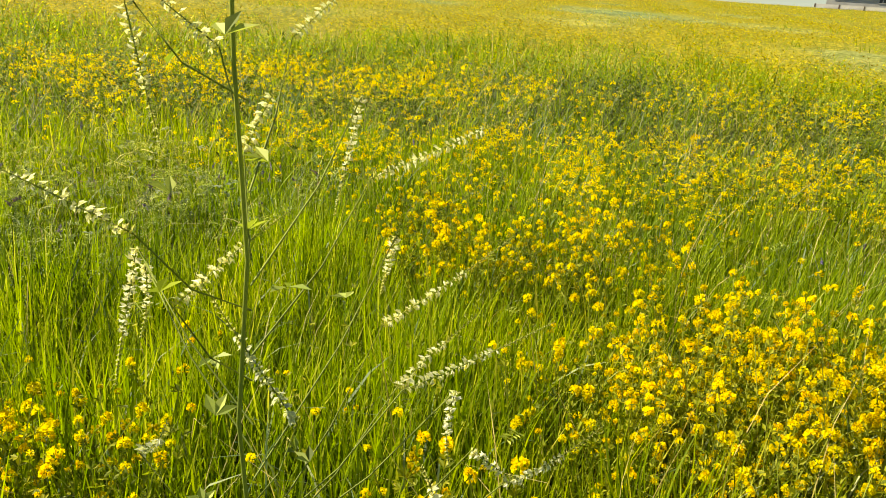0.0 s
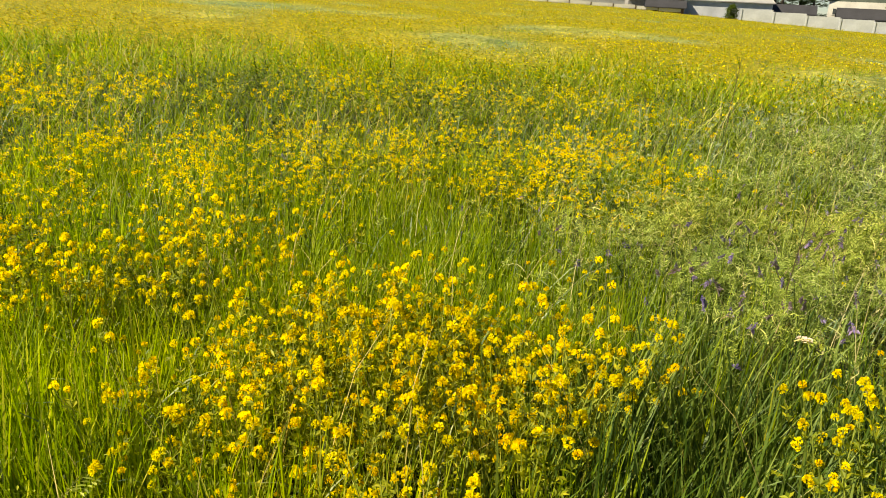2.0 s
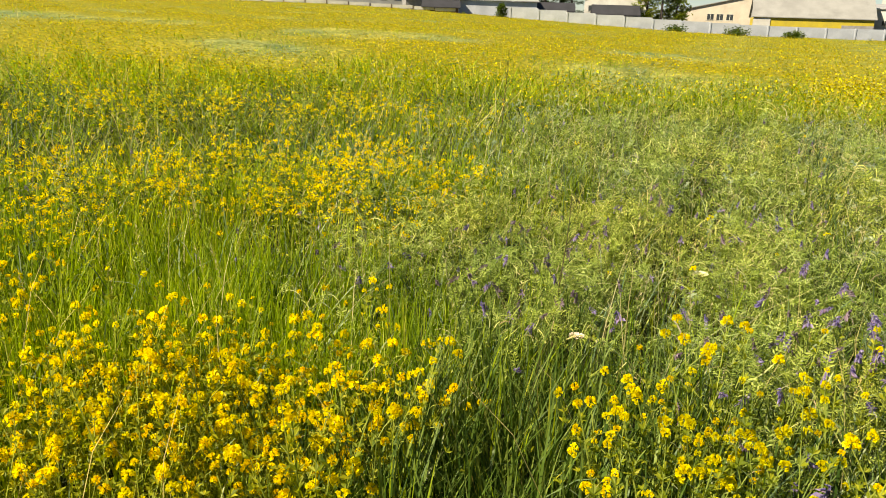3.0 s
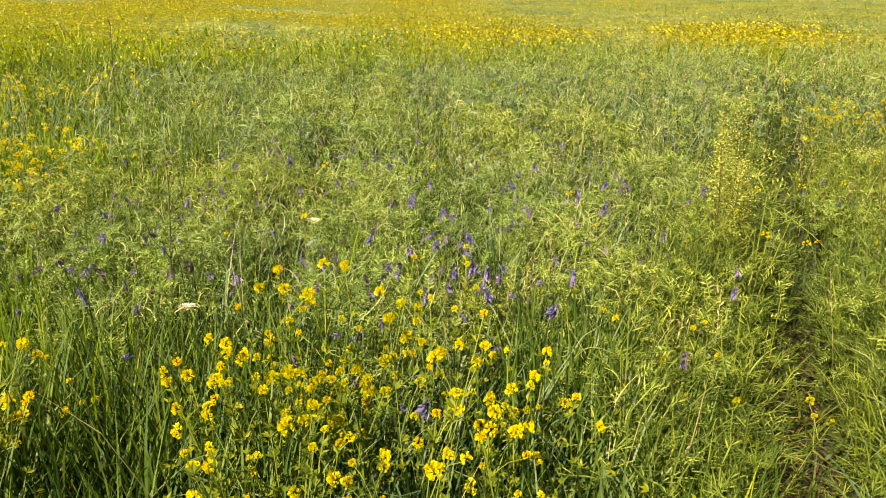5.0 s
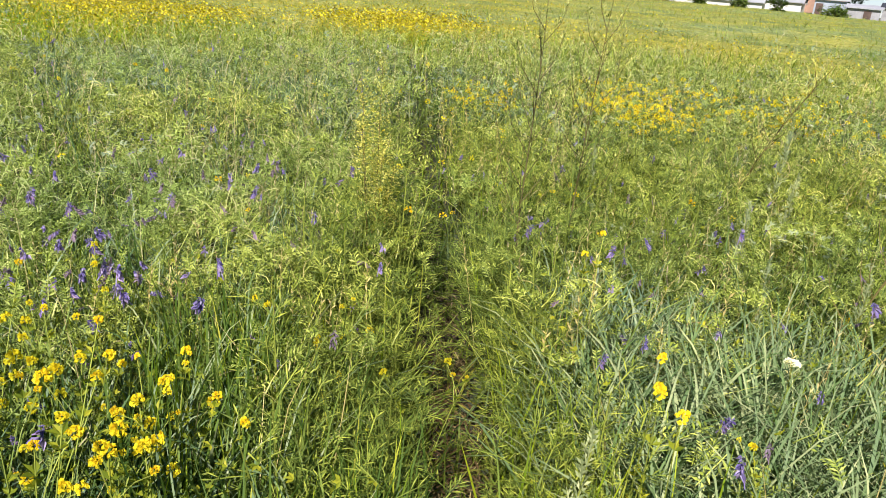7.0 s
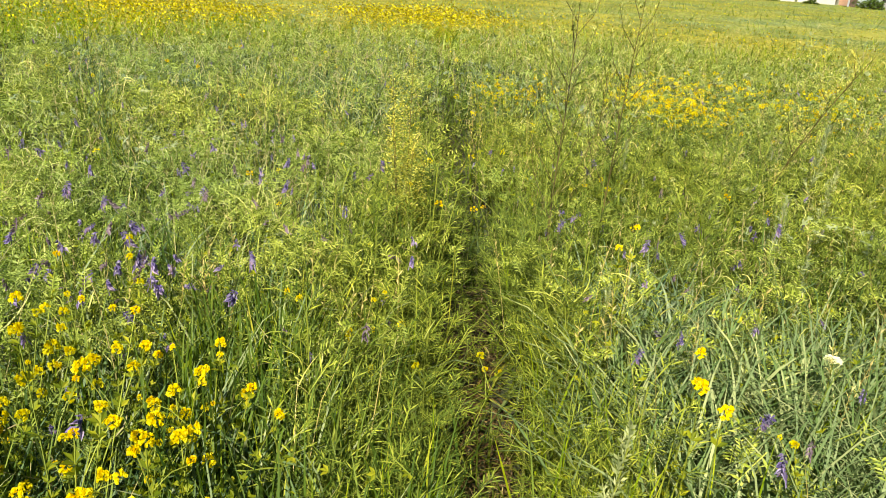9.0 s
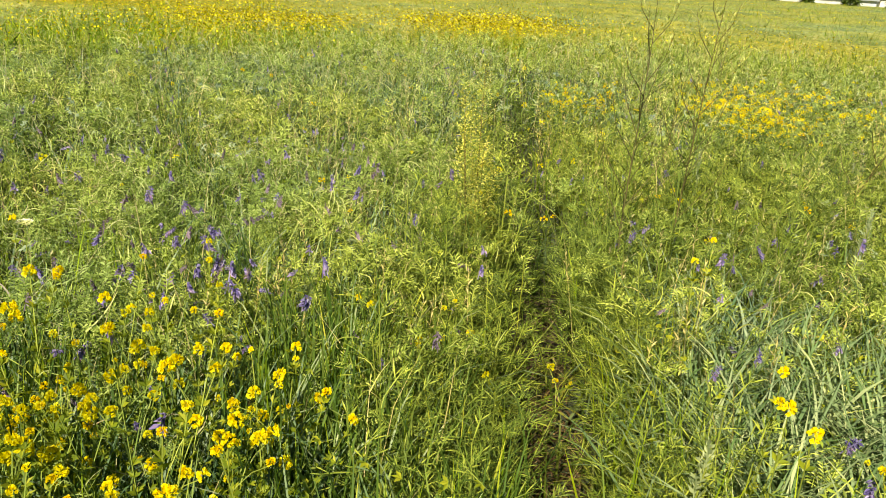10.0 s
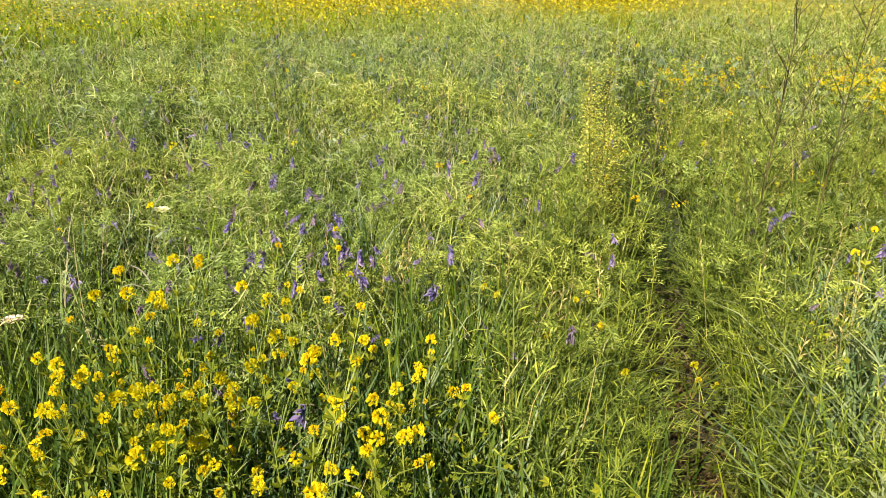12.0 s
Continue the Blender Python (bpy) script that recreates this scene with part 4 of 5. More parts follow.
def silver_plant(m, k):
    ob = thing("silver_wormwood", m, "grey-green wormwood shoot with silvery leaf tips", "wormwood", "silvery wormwood shoots")
    tall = 0.6 + 0.06 * k
    part("stem", to_mesh("silver_stem", tube([(0, 0, 0), (0.02, 0, tall * 0.5), (0.0, 0.03, tall)], 0.004, 0.0018, 4), STEM), ob)
    leaves = []
    for i in range(24):
        q = 0.25 + 0.75 * i / 24
        leaves.append(feather(0.085 * (1.2 - 0.6 * q), 3, pr, 0.008).moved(leaf_pose((0.02 * math.sin(3 * q), 0.03 * q, tall * q), i * 137.5, 20 + 50 * q)))
    part("foliage", to_mesh("silver_leaves", join(leaves), SILVER_LEAF), ob)
    return ob


silver = silver_plant(at(3.75, -1.65, 20), 0)
for x, y, a, s in ((4.1, -2.0, 80, 1.1), (4.7, -2.2, 140, 1.25), (3.3, -1.5, 200, 0.85), (3.0, -1.75, 30, 0.95), (2.9, -0.7, 300, 0.8), (4.9, -1.2, 250, 1.0), (2.0, -0.52, 90, 0.95)):
    copy_thing(silver, at(x, y, a, s))


# tall weeds that stand above the meadow
def tall_weed(x, y, tall, lean, heading, branches, label, seedy=True, thick=0.004):
    """A thin branching stalk with small pale tips."""
    ob = thing("tall_weed", at(x, y, heading), label, "weed")

    def spine(q):
        return Vector((lean * q ** 1.6, 0.015 * math.sin(5 * q), tall * q))

    part("stalk", to_mesh("weed_stalk", tube([spine(q / 8) for q in range(9)], thick, 0.0012, 5), BROWN_STEM), ob)
    tips, leaves = [], []
    for i in range(branches):
        q = 0.35 + 0.6 * i / branches
        p, a = spine(q), i * 2.4 + pr.uniform(-0.4, 0.4)
        ln = tall * 0.26 * (1.25 - q) + 0.03
        e = p + Vector((math.cos(a) * ln * 0.5, math.sin(a) * ln * 0.5, ln * 0.95))
        mid = (p + e) / 2 + Vector((math.cos(a), math.sin(a), 0)) * ln * 0.1
        part("branch", to_mesh("weed_branch", tube([p, mid, e], thick * 0.45, 0.0007), BROWN_STEM), ob)
        for k in range(30):
            w = 0.3 + 0.85 * k / 30
            c = p.lerp(e, w) + Vector((0.05, -0.02, -0.02)) * max(0, w - 0.75)
            if q < 0.55 and k % 3:
                continue
            tips.append(leaflet(c, (pr.uniform(-1, 1), pr.uniform(-1, 1), 0.9), (0.3, 0.2, 1), pr.uniform(0.011, 0.021) * (0.7 + 0.6 * q), 0.0065))
        for k in range(1):
            leaves.append(feather(0.045, 3, pr, 0.004).moved(leaf_pose(p.lerp(e, pr.uniform(0, 0.4)), pr.uniform(0, 360), 30)))
    for i in range(16):
        leaves.append(feather(0.08, 3, pr, 0.005).moved(leaf_pose(spine(0.1 + 0.045 * i), i * 137.5, 25)))
    for k in range(10):
        tips.append(leaflet(spine(0.85 + 0.015 * k), (pr.uniform(-1, 1), pr.uniform(-1, 1), 1), (0.3, 0.2, 1), 0.02, 0.006))
    if seedy:
        tagged(part("seed_spray", to_mesh("weed_tips", join(tips), BUD), ob, "pale dry seed heads"), kind="stuff")
    part("foliage", to_mesh("weed_leaves", join(leaves), WORM_LEAF), ob)


tall_weed(3.66, -0.62, 1.4, 0.03, 20, 17, "tall thin brown-stalked weed with pale seed tips", True, 0.005)
tall_weed(3.86, -0.86, 1.42, 0.06, 250, 15, "tall thin brown-stalked weed with pale seed tips", True, 0.0048)
tall_weed(4.95, -2.05, 1.15, -0.42, 60, 12, "leaning dark-stalked weed standing over the meadow", True, 0.006)
tall_weed(3.12, -1.72, 0.95, -0.3, 70, 12, "leaning thin weed beside the silvery shoots", False, 0.006)
tall_weed(7.0, 6.45, 1.12, 0.03, 0, 5, "single thin dark stalk in the yellow field", False, 0.009)
tall_weed(2.6, 1.85, 0.86, 0.02, 40, 3, "bare dark upright stalk among the vetch", False, 0.005)
tall_weed(5.75, -1.25, 0.9, 0.05, 10, 8, "thin rust-stalked weed behind the path", True)
tall_weed(9.5, -2.6, 1.1, 0.1, 10, 8, "thin weed stalk in the far grass", True)


# the seeding herb at the path
def plume(x, y, tall):
    ob = thing("seeding_sorrel", at(x, y), "tall yellowish green seeding herb beside the path", "herb")
    fruits = []
    for s in range(5):
        a, out, h = s * 1.3, 0.03 + 0.05 * (s % 3), tall * (1 - 0.1 * s)
        pts = [Vector((math.cos(a) * out * q, math.sin(a) * out * q, h * q)) for q in (0, 0.35, 0.7, 1)]
        part("stalk", to_mesh("sorrel_stalk", tube(pts, 0.0035, 0.0012, 4), BROWN_STEM), ob, "rust-brown stalk")
        for k in range(480):
            q = pr.uniform(0.42, 1)
            w = 0.1 * (1.15 - q) + 0.01
            b, d = pr.uniform(0, 6.28), pr.uniform(0.1, 1)
            p = (math.cos(a) * out * q + math.cos(b) * w * d, math.sin(a) * out * q + math.sin(b) * w * d, h * q + 0.03 * d)
            fruits.append(leaflet(p, (math.cos(b), math.sin(b), pr.uniform(-0.3, 1)), (0.1, 0.3, 1), pr.uniform(0.009, 0.016), 0.009))
    tagged(part("seed_spray", to_mesh("sorrel_seeds", join(fruits), SEED), ob, "pale yellow-green seed clusters"), kind="stuff")
    leaves = [feather(0.11 * (1.2 - 0.5 * i / 30), 4, pr, 0.005).moved(leaf_pose((pr.uniform(-0.06, 0.06), pr.uniform(-0.06, 0.06), 0.1 + 0.5 * i / 30), i * 137.5, 35)) for i in range(30)]
    part("foliage", to_mesh("sorrel_leaves", join(leaves), WORM_LEAF), ob)


plume(3.76, 0.0, 1.12)


# ---- flowers that stand out one by one ----
def lone_stem(p, lean=0.05):
    base = Vector((p[0] + pr.uniform(-lean, lean), p[1] + pr.uniform(-lean, lean), float(land(p[0], p[1]))))
    tip = Vector(p) - base
    return base, tip, [Vector((0, 0, 0)), tip * 0.5 + Vector((pr.uniform(-0.01, 0.01), pr.uniform(-0.01, 0.01), 0)), tip]


def lone_yellow(p, heads=2):
    base, tip, pts = lone_stem(p)
    ob = thing("slender_alfalfa", Matrix.Translation(base), "single alfalfa stem with a bright yellow flower head", "alfalfa", "lone alfalfa stems")
    part("stem", to_mesh("lone_stem", tube(pts, 0.0018, 0.001), STEM), ob)
    leaves = [trefoil(0.02, pr).moved(leaf_pose(tip * pr.uniform(0.3, 0.93), pr.uniform(0, 360), 35)) for _ in range(9)]
    part("foliage", to_mesh("lone_leaves", join(leaves), ALFALFA_LEAF), ob)
    for k in range(heads):
        q = tip + Vector((pr.uniform(-0.02, 0.02), pr.uniform(-0.045, 0.045), -0.04)) * k
        part("flower_head", HEADS[k % 2], ob, "", pose(*q, pr.uniform(-20, 20), pr.uniform(-20, 20), 0) @ Matrix.Scale(0.85 - 0.2 * k, 4))


for p in ((2.15, -0.70, 0.67), (2.09, -0.68, 0.63), (1.77, -0.55, 0.8), (1.70, -0.56, 0.8), (2.84, 1.44, 0.62), (2.81, 0.29, 0.44),
          (2.88, 0.34, 0.43), (2.74, 0.13, 0.36), (2.6, 0.05, 0.33), (2.03, 2.2, 0.5), (3.6, 2.95, 0.55), (1.98, 1.87, 0.4), (1.32, 1.31, 0.62)):
    lone_yellow(p, 1)


def lone_vetch(p, kind=2):
    base, tip, pts = lone_stem(p, 0.12)
    ob = thing("slender_vetch", Matrix.Translation(base), "single vetch stem with a violet flower spike" if kind < 3 else "single vetch stem with a faded violet spike", "vetch", "lone vetch stems")
    part("stem", to_mesh("lone_vetch_stem", tube(pts, 0.0014, 0.001), STEM), ob)
    leaves = [pinnate(0.08, 7, 0.016, pr).moved(leaf_pose(tip * pr.uniform(0.3, 0.9), pr.uniform(0, 360), 30)) for _ in range(6)]
    part("foliage", to_mesh("lone_vetch_leaves", join(leaves), VETCH_LEAF), ob)
    part("flower_spike", SPIKE_MESHES[kind], ob, "violet flower spike" if kind < 3 else "faded brownish violet flower spike", pose(*(tip - Vector((0, 0, 0.03))), pr.uniform(-35, 35), pr.uniform(-35, 35), pr.uniform(0, 360)) @ Matrix.Scale(pr.uniform(1.0, 1.55), 4))


for p in ((2.49, -1.33, 0.42), (2.36, -0.63, 0.57), (3.05, -0.83, 0.62), (3.19, -1.0, 0.61), (2.8, 2.14, 0.46), (2.79, 1.41, 0.48), (2.74, 1.31, 0.5),
          (2.28, 1.95, 0.44), (2.25, 1.92, 0.48), (2.21, 2.16, 0.4), (3.51, 1.31, 0.54), (3.3, 1.09, 0.57), (2.9, 0.46, 0.54), (4.15, 0.58, 0.55), (3.78, 0.51, 0.53),
          (2.72, 0.47, 0.5), (4.05, 0.13, 0.59), (3.54, 1.33, 0.53), (2.2, -0.9, 0.5), (1.7, -0.75, 0.55), (1.75, -0.62, 0.5)):
    lone_vetch(p)
strewn = 0
while strewn < 120:
    x, y = (pr.gauss(2.9, 0.22), pr.gauss(0.95, 0.2)) if strewn % 5 == 0 else (pr.uniform(1.9, 4.6), pr.uniform(-2.0, 2.6))
    if pr.random() < float(vetch_at(x, y)) * (0.25 + 0.75 * float(smooth(-0.2, 0.3, wobble(x, y, 2.8, 1.5)))) * (y > -0.1) * (1 if y > 0.45 else 0.6) + 0.12 * (y < -0.6):
        lone_vetch((x, y, pr.uniform(0.46, 0.6)), pr.choice((0, 1, 2, 1, 3, 4, 3)))
        strewn += 1


def yarrow(p, petal, label):
    """A flat white flower plate on a stiff stem."""
    base, tip, pts = lone_stem(p, 0.03)
    ob = thing("yarrow", Matrix.Translation(base), label, "yarrow")
    part("stem", to_mesh("yarrow_stem", tube(pts, 0.002, 0.0016, 4), STEM), ob)
    bits = []
    for i in range(70):
        a, d = i * 2.4, 0.022 * math.sqrt(i / 70)
        c = tip + Vector((math.cos(a) * d, math.sin(a) * d, 0.006 - d * d * 10 + pr.uniform(-0.004, 0.003)))
        bits.append(leaflet(c, (math.cos(a), math.sin(a), 0.7), (0, 0, 1), 0.008, 0.007))
        bits.append(leaflet(c, (-math.sin(a), math.cos(a), 0.7), (0, 0, 1), 0.008, 0.007))
    part("flower_plate", to_mesh("yarrow_plate", join(bits), petal), ob)
    part("foliage", to_mesh("yarrow_leaves", join([feather(0.08, 5, pr, 0.004).moved(leaf_pose(tip * (0.1 + 0.1 * k), k * 137, 40)) for k in range(7)]), WORM_LEAF), ob)


yarrow((2.24, 1.48, 0.5), PINKWHITE, "pale pinkish white yarrow head above the vetch")
yarrow((2.55, -1.25, 0.47), WHITE, "white yarrow head in the blue-green grass")
yarrow((2.5, 0.19, 0.34), WHITE, "small white yarrow head beside the path")
yarrow((2.87, 1.42, 0.6), WHITE, "small white yarrow head beside a yellow flower")
yarrow((6.6, -3.4, 0.55), WHITE, "white yarrow head in the far grass")


# ---- the white melilot close to the walker ----
def raceme(length, n, r, bow, size=0.0074):
    """White pea flowers hung along a thin bowed axis that leaves along +z: open below, closed buds thinning to the tip."""
    flowers, buds = [], []
    for i in range(n):
        q = (i + r.uniform(-0.3, 0.3)) / n
        a = i * 2.4 + r.uniform(-0.6, 0.6)
        c = Vector((bow * math.sin(3.14 * max(0, q)), 0.4 * bow * math.sin(2.2 * q), length * q))
        d = (math.cos(a), math.sin(a), 0.15 if q < 0.6 else 0.7)
        if 0.04 < q < 0.62 and r.random() < 0.92:
            z, fall = size * r.uniform(0.9, 1.7) * (1.15 - 0.5 * q), r.uniform(-0.9, 0.1)
            for k in (-0.45, 0.0, 0.45):
                flowers.append(leaflet(c, (math.cos(a + k), math.sin(a + k), fall + r.uniform(-0.2, 0.4)), (r.uniform(-0.6, 0.6), r.uniform(-0.6, 0.6), 1), z * r.uniform(0.8, 1.1), z * 0.5, 0.35))
        else:
            z = size * (1.35 - 0.85 * q)
            buds.append(leaflet(c, d, (0, 0, 1), z, z * 0.5))
            buds.append(leaflet(c, (d[1], -d[0], 0.5), (0, 0, 1), z, z * 0.5))
    return join(flowers), join(buds)


MELILOT = (
    ((-0.29, 0.66, 1.21), (-0.37, 0.62, 1.27)), ((-0.28, 0.72, 1.11), (-0.2, 0.75, 1.18)), ((-0.16, 0.78, 0.94), (-0.23, 0.77, 1.06)),
    ((-0.10, 0.94, 1.21), (0.03, 0.95, 1.28)), ((-0.08, 0.99, 0.98), (0.04, 1.0, 1.08)), ((-0.04, 0.86, 0.95), (0.09, 0.86, 1.03)),
    ((-0.05, 0.9, 0.93), (0.02, 0.9, 1.01)), ((0.03, 0.87, 0.95), (0.03, 0.87, 0.88)), ((-0.12, 0.99, 1.31), (-0.14, 0.99, 1.21)),
    ((-0.23, 0.82, 1.26), (-0.19, 0.83, 1.33)), ((-0.3, 0.69, 1.43), (-0.28, 0.69, 1.33)), ((-0.23, 0.74, 1.38), (-0.28, 0.73, 1.42)),
    ((-0.2, 0.93, 1.38), (-0.15, 0.94, 1.43)), ((-0.38, 0.87, 1.12), (-0.4, 0.86, 1.0)))
LOW_MELILOT = (((-0.38, 0.89, 1.09), (-0.39, 0.89, 1.02)), ((0.1, 0.84, 0.83), (0.17, 0.83, 0.9)), ((-0.07, 1.05, 1.1), (-0.08, 1.05, 1.04)),
               ((-0.35, 0.77, 0.89), (-0.33, 0.78, 0.92)), ((0.02, 0.8, 0.8), (0.0, 0.79, 0.86)), ((0.06, 0.9, 0.84), (0.12, 0.9, 0.8)))


def melilot():
    root = Vector((-0.2, 0.73, 0.0))
    top = Vector((-0.21, 0.72, 1.56))
    ob = thing("white_melilot", Matrix.Translation(root), "tall branching white melilot with narrow flower spikes", "melilot")
    main = [root.lerp(top, q / 8) + Vector((0.008 * math.sin(2.3 * q), 0.006 * math.cos(1.7 * q), 0)) - root for q in range(9)]
    part("main_stem", to_mesh("melilot_stem", tube(main, 0.0034, 0.0022, 7), PALE_STEM, True), ob)
    for a, b in MELILOT + LOW_MELILOT:
        a, b = Vector(a) - root, Vector(b) - root
        reach = math.hypot(a.x, a.y)
        joint = Vector((0, 0, max(0.3, a.z - 0.45 * reach - 0.05)))
        d = (b - a)
        turn = Matrix.Translation(a) @ d.to_track_quat("Z", "Y").to_matrix().to_4x4()
        bow, ln = pr.uniform(-0.012, 0.012), d.length * pr.uniform(1.35, 1.75)
        axis = [turn @ Vector((bow * math.sin(3.14 * q), 0.4 * bow * math.sin(2.2 * q), ln * q)) for q in (0, 0.25, 0.5, 0.75, 1)]
        mid = joint.lerp(a, 0.55) + Vector((0, 0, -0.02))
        part("branch", to_mesh("melilot_branch", tube([joint, mid] + axis, 0.0012, 0.0005, 4), STEM, True), ob)
        fl, bu = raceme(ln, int(14 + ln * 280), pr, bow)
        rc = tagged(part("raceme", to_mesh("white_flowers", fl, WHITE), ob, "white flower spike", turn), kind="stuff")
        tagged(part("bud_tip", to_mesh("buds", bu, BUD), rc, "cream buds"), kind="stuff")
    leaves = []
    for i in range(26):
        q = 0.2 + 0.75 * i / 26
        p = main[0].lerp(main[-1], q)
        ang = i * 2.4
        e = p + Vector((math.cos(ang), math.sin(ang), 0.5)) * pr.uniform(0.03, 0.14)
        leaves.append(trefoil(pr.uniform(0.02, 0.03), pr).moved(leaf_pose(e, pr.uniform(0, 360), pr.uniform(-10, 40))))
    part("foliage", to_mesh("melilot_leaves", join(leaves), VETCH_LEAF), ob, "narrow grey-green three-part leaves")


melilot()


# ---- the far edge: fences, houses, trees ----
def cuboid(x0, y0, z0, x1, y1, z1):
    v = [(x, y, z) for z in (z0, z1) for x, y in ((x0, y0), (x1, y0), (x1, y1), (x0, y1))]
    return Shape(v, [(0, 3, 2, 1), (4, 5, 6, 7), (0, 1, 5, 4), (1, 2, 6, 5), (2, 3, 7, 6), (3, 0, 4, 7)])


def far_place(az, dist):
    a = radians(az)
    return dist * math.sin(a), dist * math.cos(a)


def facing(az, dist, turn=0.0, lift=0.0):
    """A pose out there whose x runs to the right along the horizon and whose -y faces the path; turn in degrees."""
    x, y = far_place(az, dist)
    return pose(x, y, float(land(x, y)) + lift, 0, 0, -az + turn)


def gable_roof(w, d, z0, z1, over=0.3, thick=0.12, along="x"):
    """Two sloping slabs that meet at a ridge along x (or along y), with eaves."""
    a, b = (w / 2 + over, d / 2 + over) if along == "x" else (d / 2 + over, w / 2 + over)
    out = []
    for s in (-1, 1):
        v = [(-a, s * b, z0), (a, s * b, z0), (a, 0, z1), (-a, 0, z1)]
        v += [(p[0], p[1], p[2] + thick) for p in v]
        if along == "y":
            v = [(p[1], p[0], p[2]) for p in v]
        out.append(Shape(v, [(0, 1, 2, 3), (4, 5, 6, 7), (0, 1, 5, 4), (1, 2, 6, 5), (2, 3, 7, 6), (3, 0, 4, 7)]))
    return out


def shed_roof(w, d, z0, z1, over=0.3, thick=0.12, side=0.0):
    """One slab, z0 at the front, z1 at the back; side lifts its right end."""
    a, b = w / 2 + over, d / 2 + over
    v = [(-a, -b, z0), (a, -b, z0 + side), (a, b, z1 + side), (-a, b, z1)]
    v += [(p[0], p[1], p[2] + thick) for p in v]
    return [Shape(v, [(0, 1, 2, 3), (4, 5, 6, 7), (0, 1, 5, 4), (1, 2, 6, 5), (2, 3, 7, 6), (3, 0, 4, 7)])]


def house(name, m, w, d, wall_h, ridge, wall, roof, label, windows=(), doors=(), kind="gable", along="x", side=0.0, gable=None, win=(0.9, 0.8)):
    """A house of walls, roof, windows and doors; windows: (x, sill height) on the front."""
    ob = thing(name, m, label, "building")
    part("wall", to_mesh("house_wall", cuboid(-w / 2, -d / 2, -1.0, w / 2, d / 2, wall_h), wall), ob)
    slabs = gable_roof(w, d, wall_h, ridge, along=along) if kind == "gable" else shed_roof(w, d, wall_h + 0.02, ridge, side=side)
    for s in slabs:
        part("roof", to_mesh("roof_slab", s, roof), ob)
    if kind == "gable" and along == "y":
        for sy in (-1, 1):
            y = sy * d / 2
            part("gable", to_mesh("gable", Shape([(-w / 2, y, wall_h), (w / 2, y, wall_h), (0, y, ridge), (-w / 2, y - sy * 0.1, wall_h), (w / 2, y - sy * 0.1, wall_h), (0, y - sy * 0.1, ridge)],
                                                 [(0, 1, 2), (3, 4, 5), (0, 1, 4, 3), (1, 2, 5, 4), (2, 0, 3, 5)]), gable or wall), ob)
    elif kind == "gable":
        for sx in (-1, 1):
            x = sx * w / 2
            part("gable", to_mesh("gable", Shape([(x, -d / 2, wall_h), (x, d / 2, wall_h), (x, 0, ridge), (x - sx * 0.1, -d / 2, wall_h), (x - sx * 0.1, d / 2, wall_h), (x - sx * 0.1, 0, ridge)],
                                                 [(0, 1, 2), (3, 4, 5), (0, 1, 4, 3), (1, 2, 5, 4), (2, 0, 3, 5)]), gable or wall), ob)
    for x, z in windows:
        wn = part("window", to_mesh("window_frame", join([cuboid(x - win[0] / 2 - 0.08, -d / 2 - 0.06, z - 0.08, x + win[0] / 2 + 0.08, -d / 2 - 0.005, z),
                                                          cuboid(x - win[0] / 2 - 0.08, -d / 2 - 0.06, z + win[1], x + win[0] / 2 + 0.08, -d / 2 - 0.005, z + win[1] + 0.08),
                                                          cuboid(x - 0.03, -d / 2 - 0.06, z, x + 0.03, -d / 2 - 0.02, z + win[1])]), WHITEWASH), ob)
        part("pane", to_mesh("pane", cuboid(x - win[0] / 2, -d / 2 - 0.03, z, x + win[0] / 2, -d / 2 - 0.004, z + win[1]), DARK_GLASS), wn)
    for x, w2, h2 in doors:
        part("door", to_mesh("door", cuboid(x - w2 / 2, -d / 2 - 0.05, 0, x + w2 / 2, -d / 2 - 0.004, h2), TIMBER), ob)
    return ob


def fence(name, x0, y0, x1, y1, bay, high, panel_mat, post_mat, label, ribs=0, gap=0.0, post=0.14):
    """Posts and panels from one end to the other, following the ground."""
    n = max(1, round(math.hypot(x1 - x0, y1 - y0) / bay))
    step = math.hypot(x1 - x0, y1 - y0) / n
    ang = math.degrees(math.atan2(y1 - y0, x1 - x0))
    ob = thing(name, pose(x0, y0, float(land(x0, y0))), label, "fence")
    post_mesh = to_mesh("fence_post", cuboid(-post / 2, -post / 2 - 0.02, -0.8, post / 2, post / 2, high + 0.03), post_mat)
    bits = [cuboid(post / 2, -0.05, gap - (0.8 if not gap else 0), step - post / 2, 0.05, high)]
    for k in range(ribs):
        z = high * (0.25 + 0.5 * k / max(1, ribs - 1))
        bits.append(cuboid(post / 2, -0.09, z - 0.05, step - post / 2, -0.052, z + 0.05))
    panel_mesh = to_mesh("fence_panel", join(bits), panel_mat)
    z0 = float(land(x0, y0))
    for k in range(n + 1):
        q = k / n
        x, y = x0 + (x1 - x0) * q, y0 + (y1 - y0) * q
        m = pose(x - x0, y - y0, float(land(x, y)) - z0 + 0.02 * math.sin(2.1 * k), 0, 0, ang)
        part("post", post_mesh, ob, "", m)
        if k < n:
            part("panel", panel_mesh, ob, "", m)


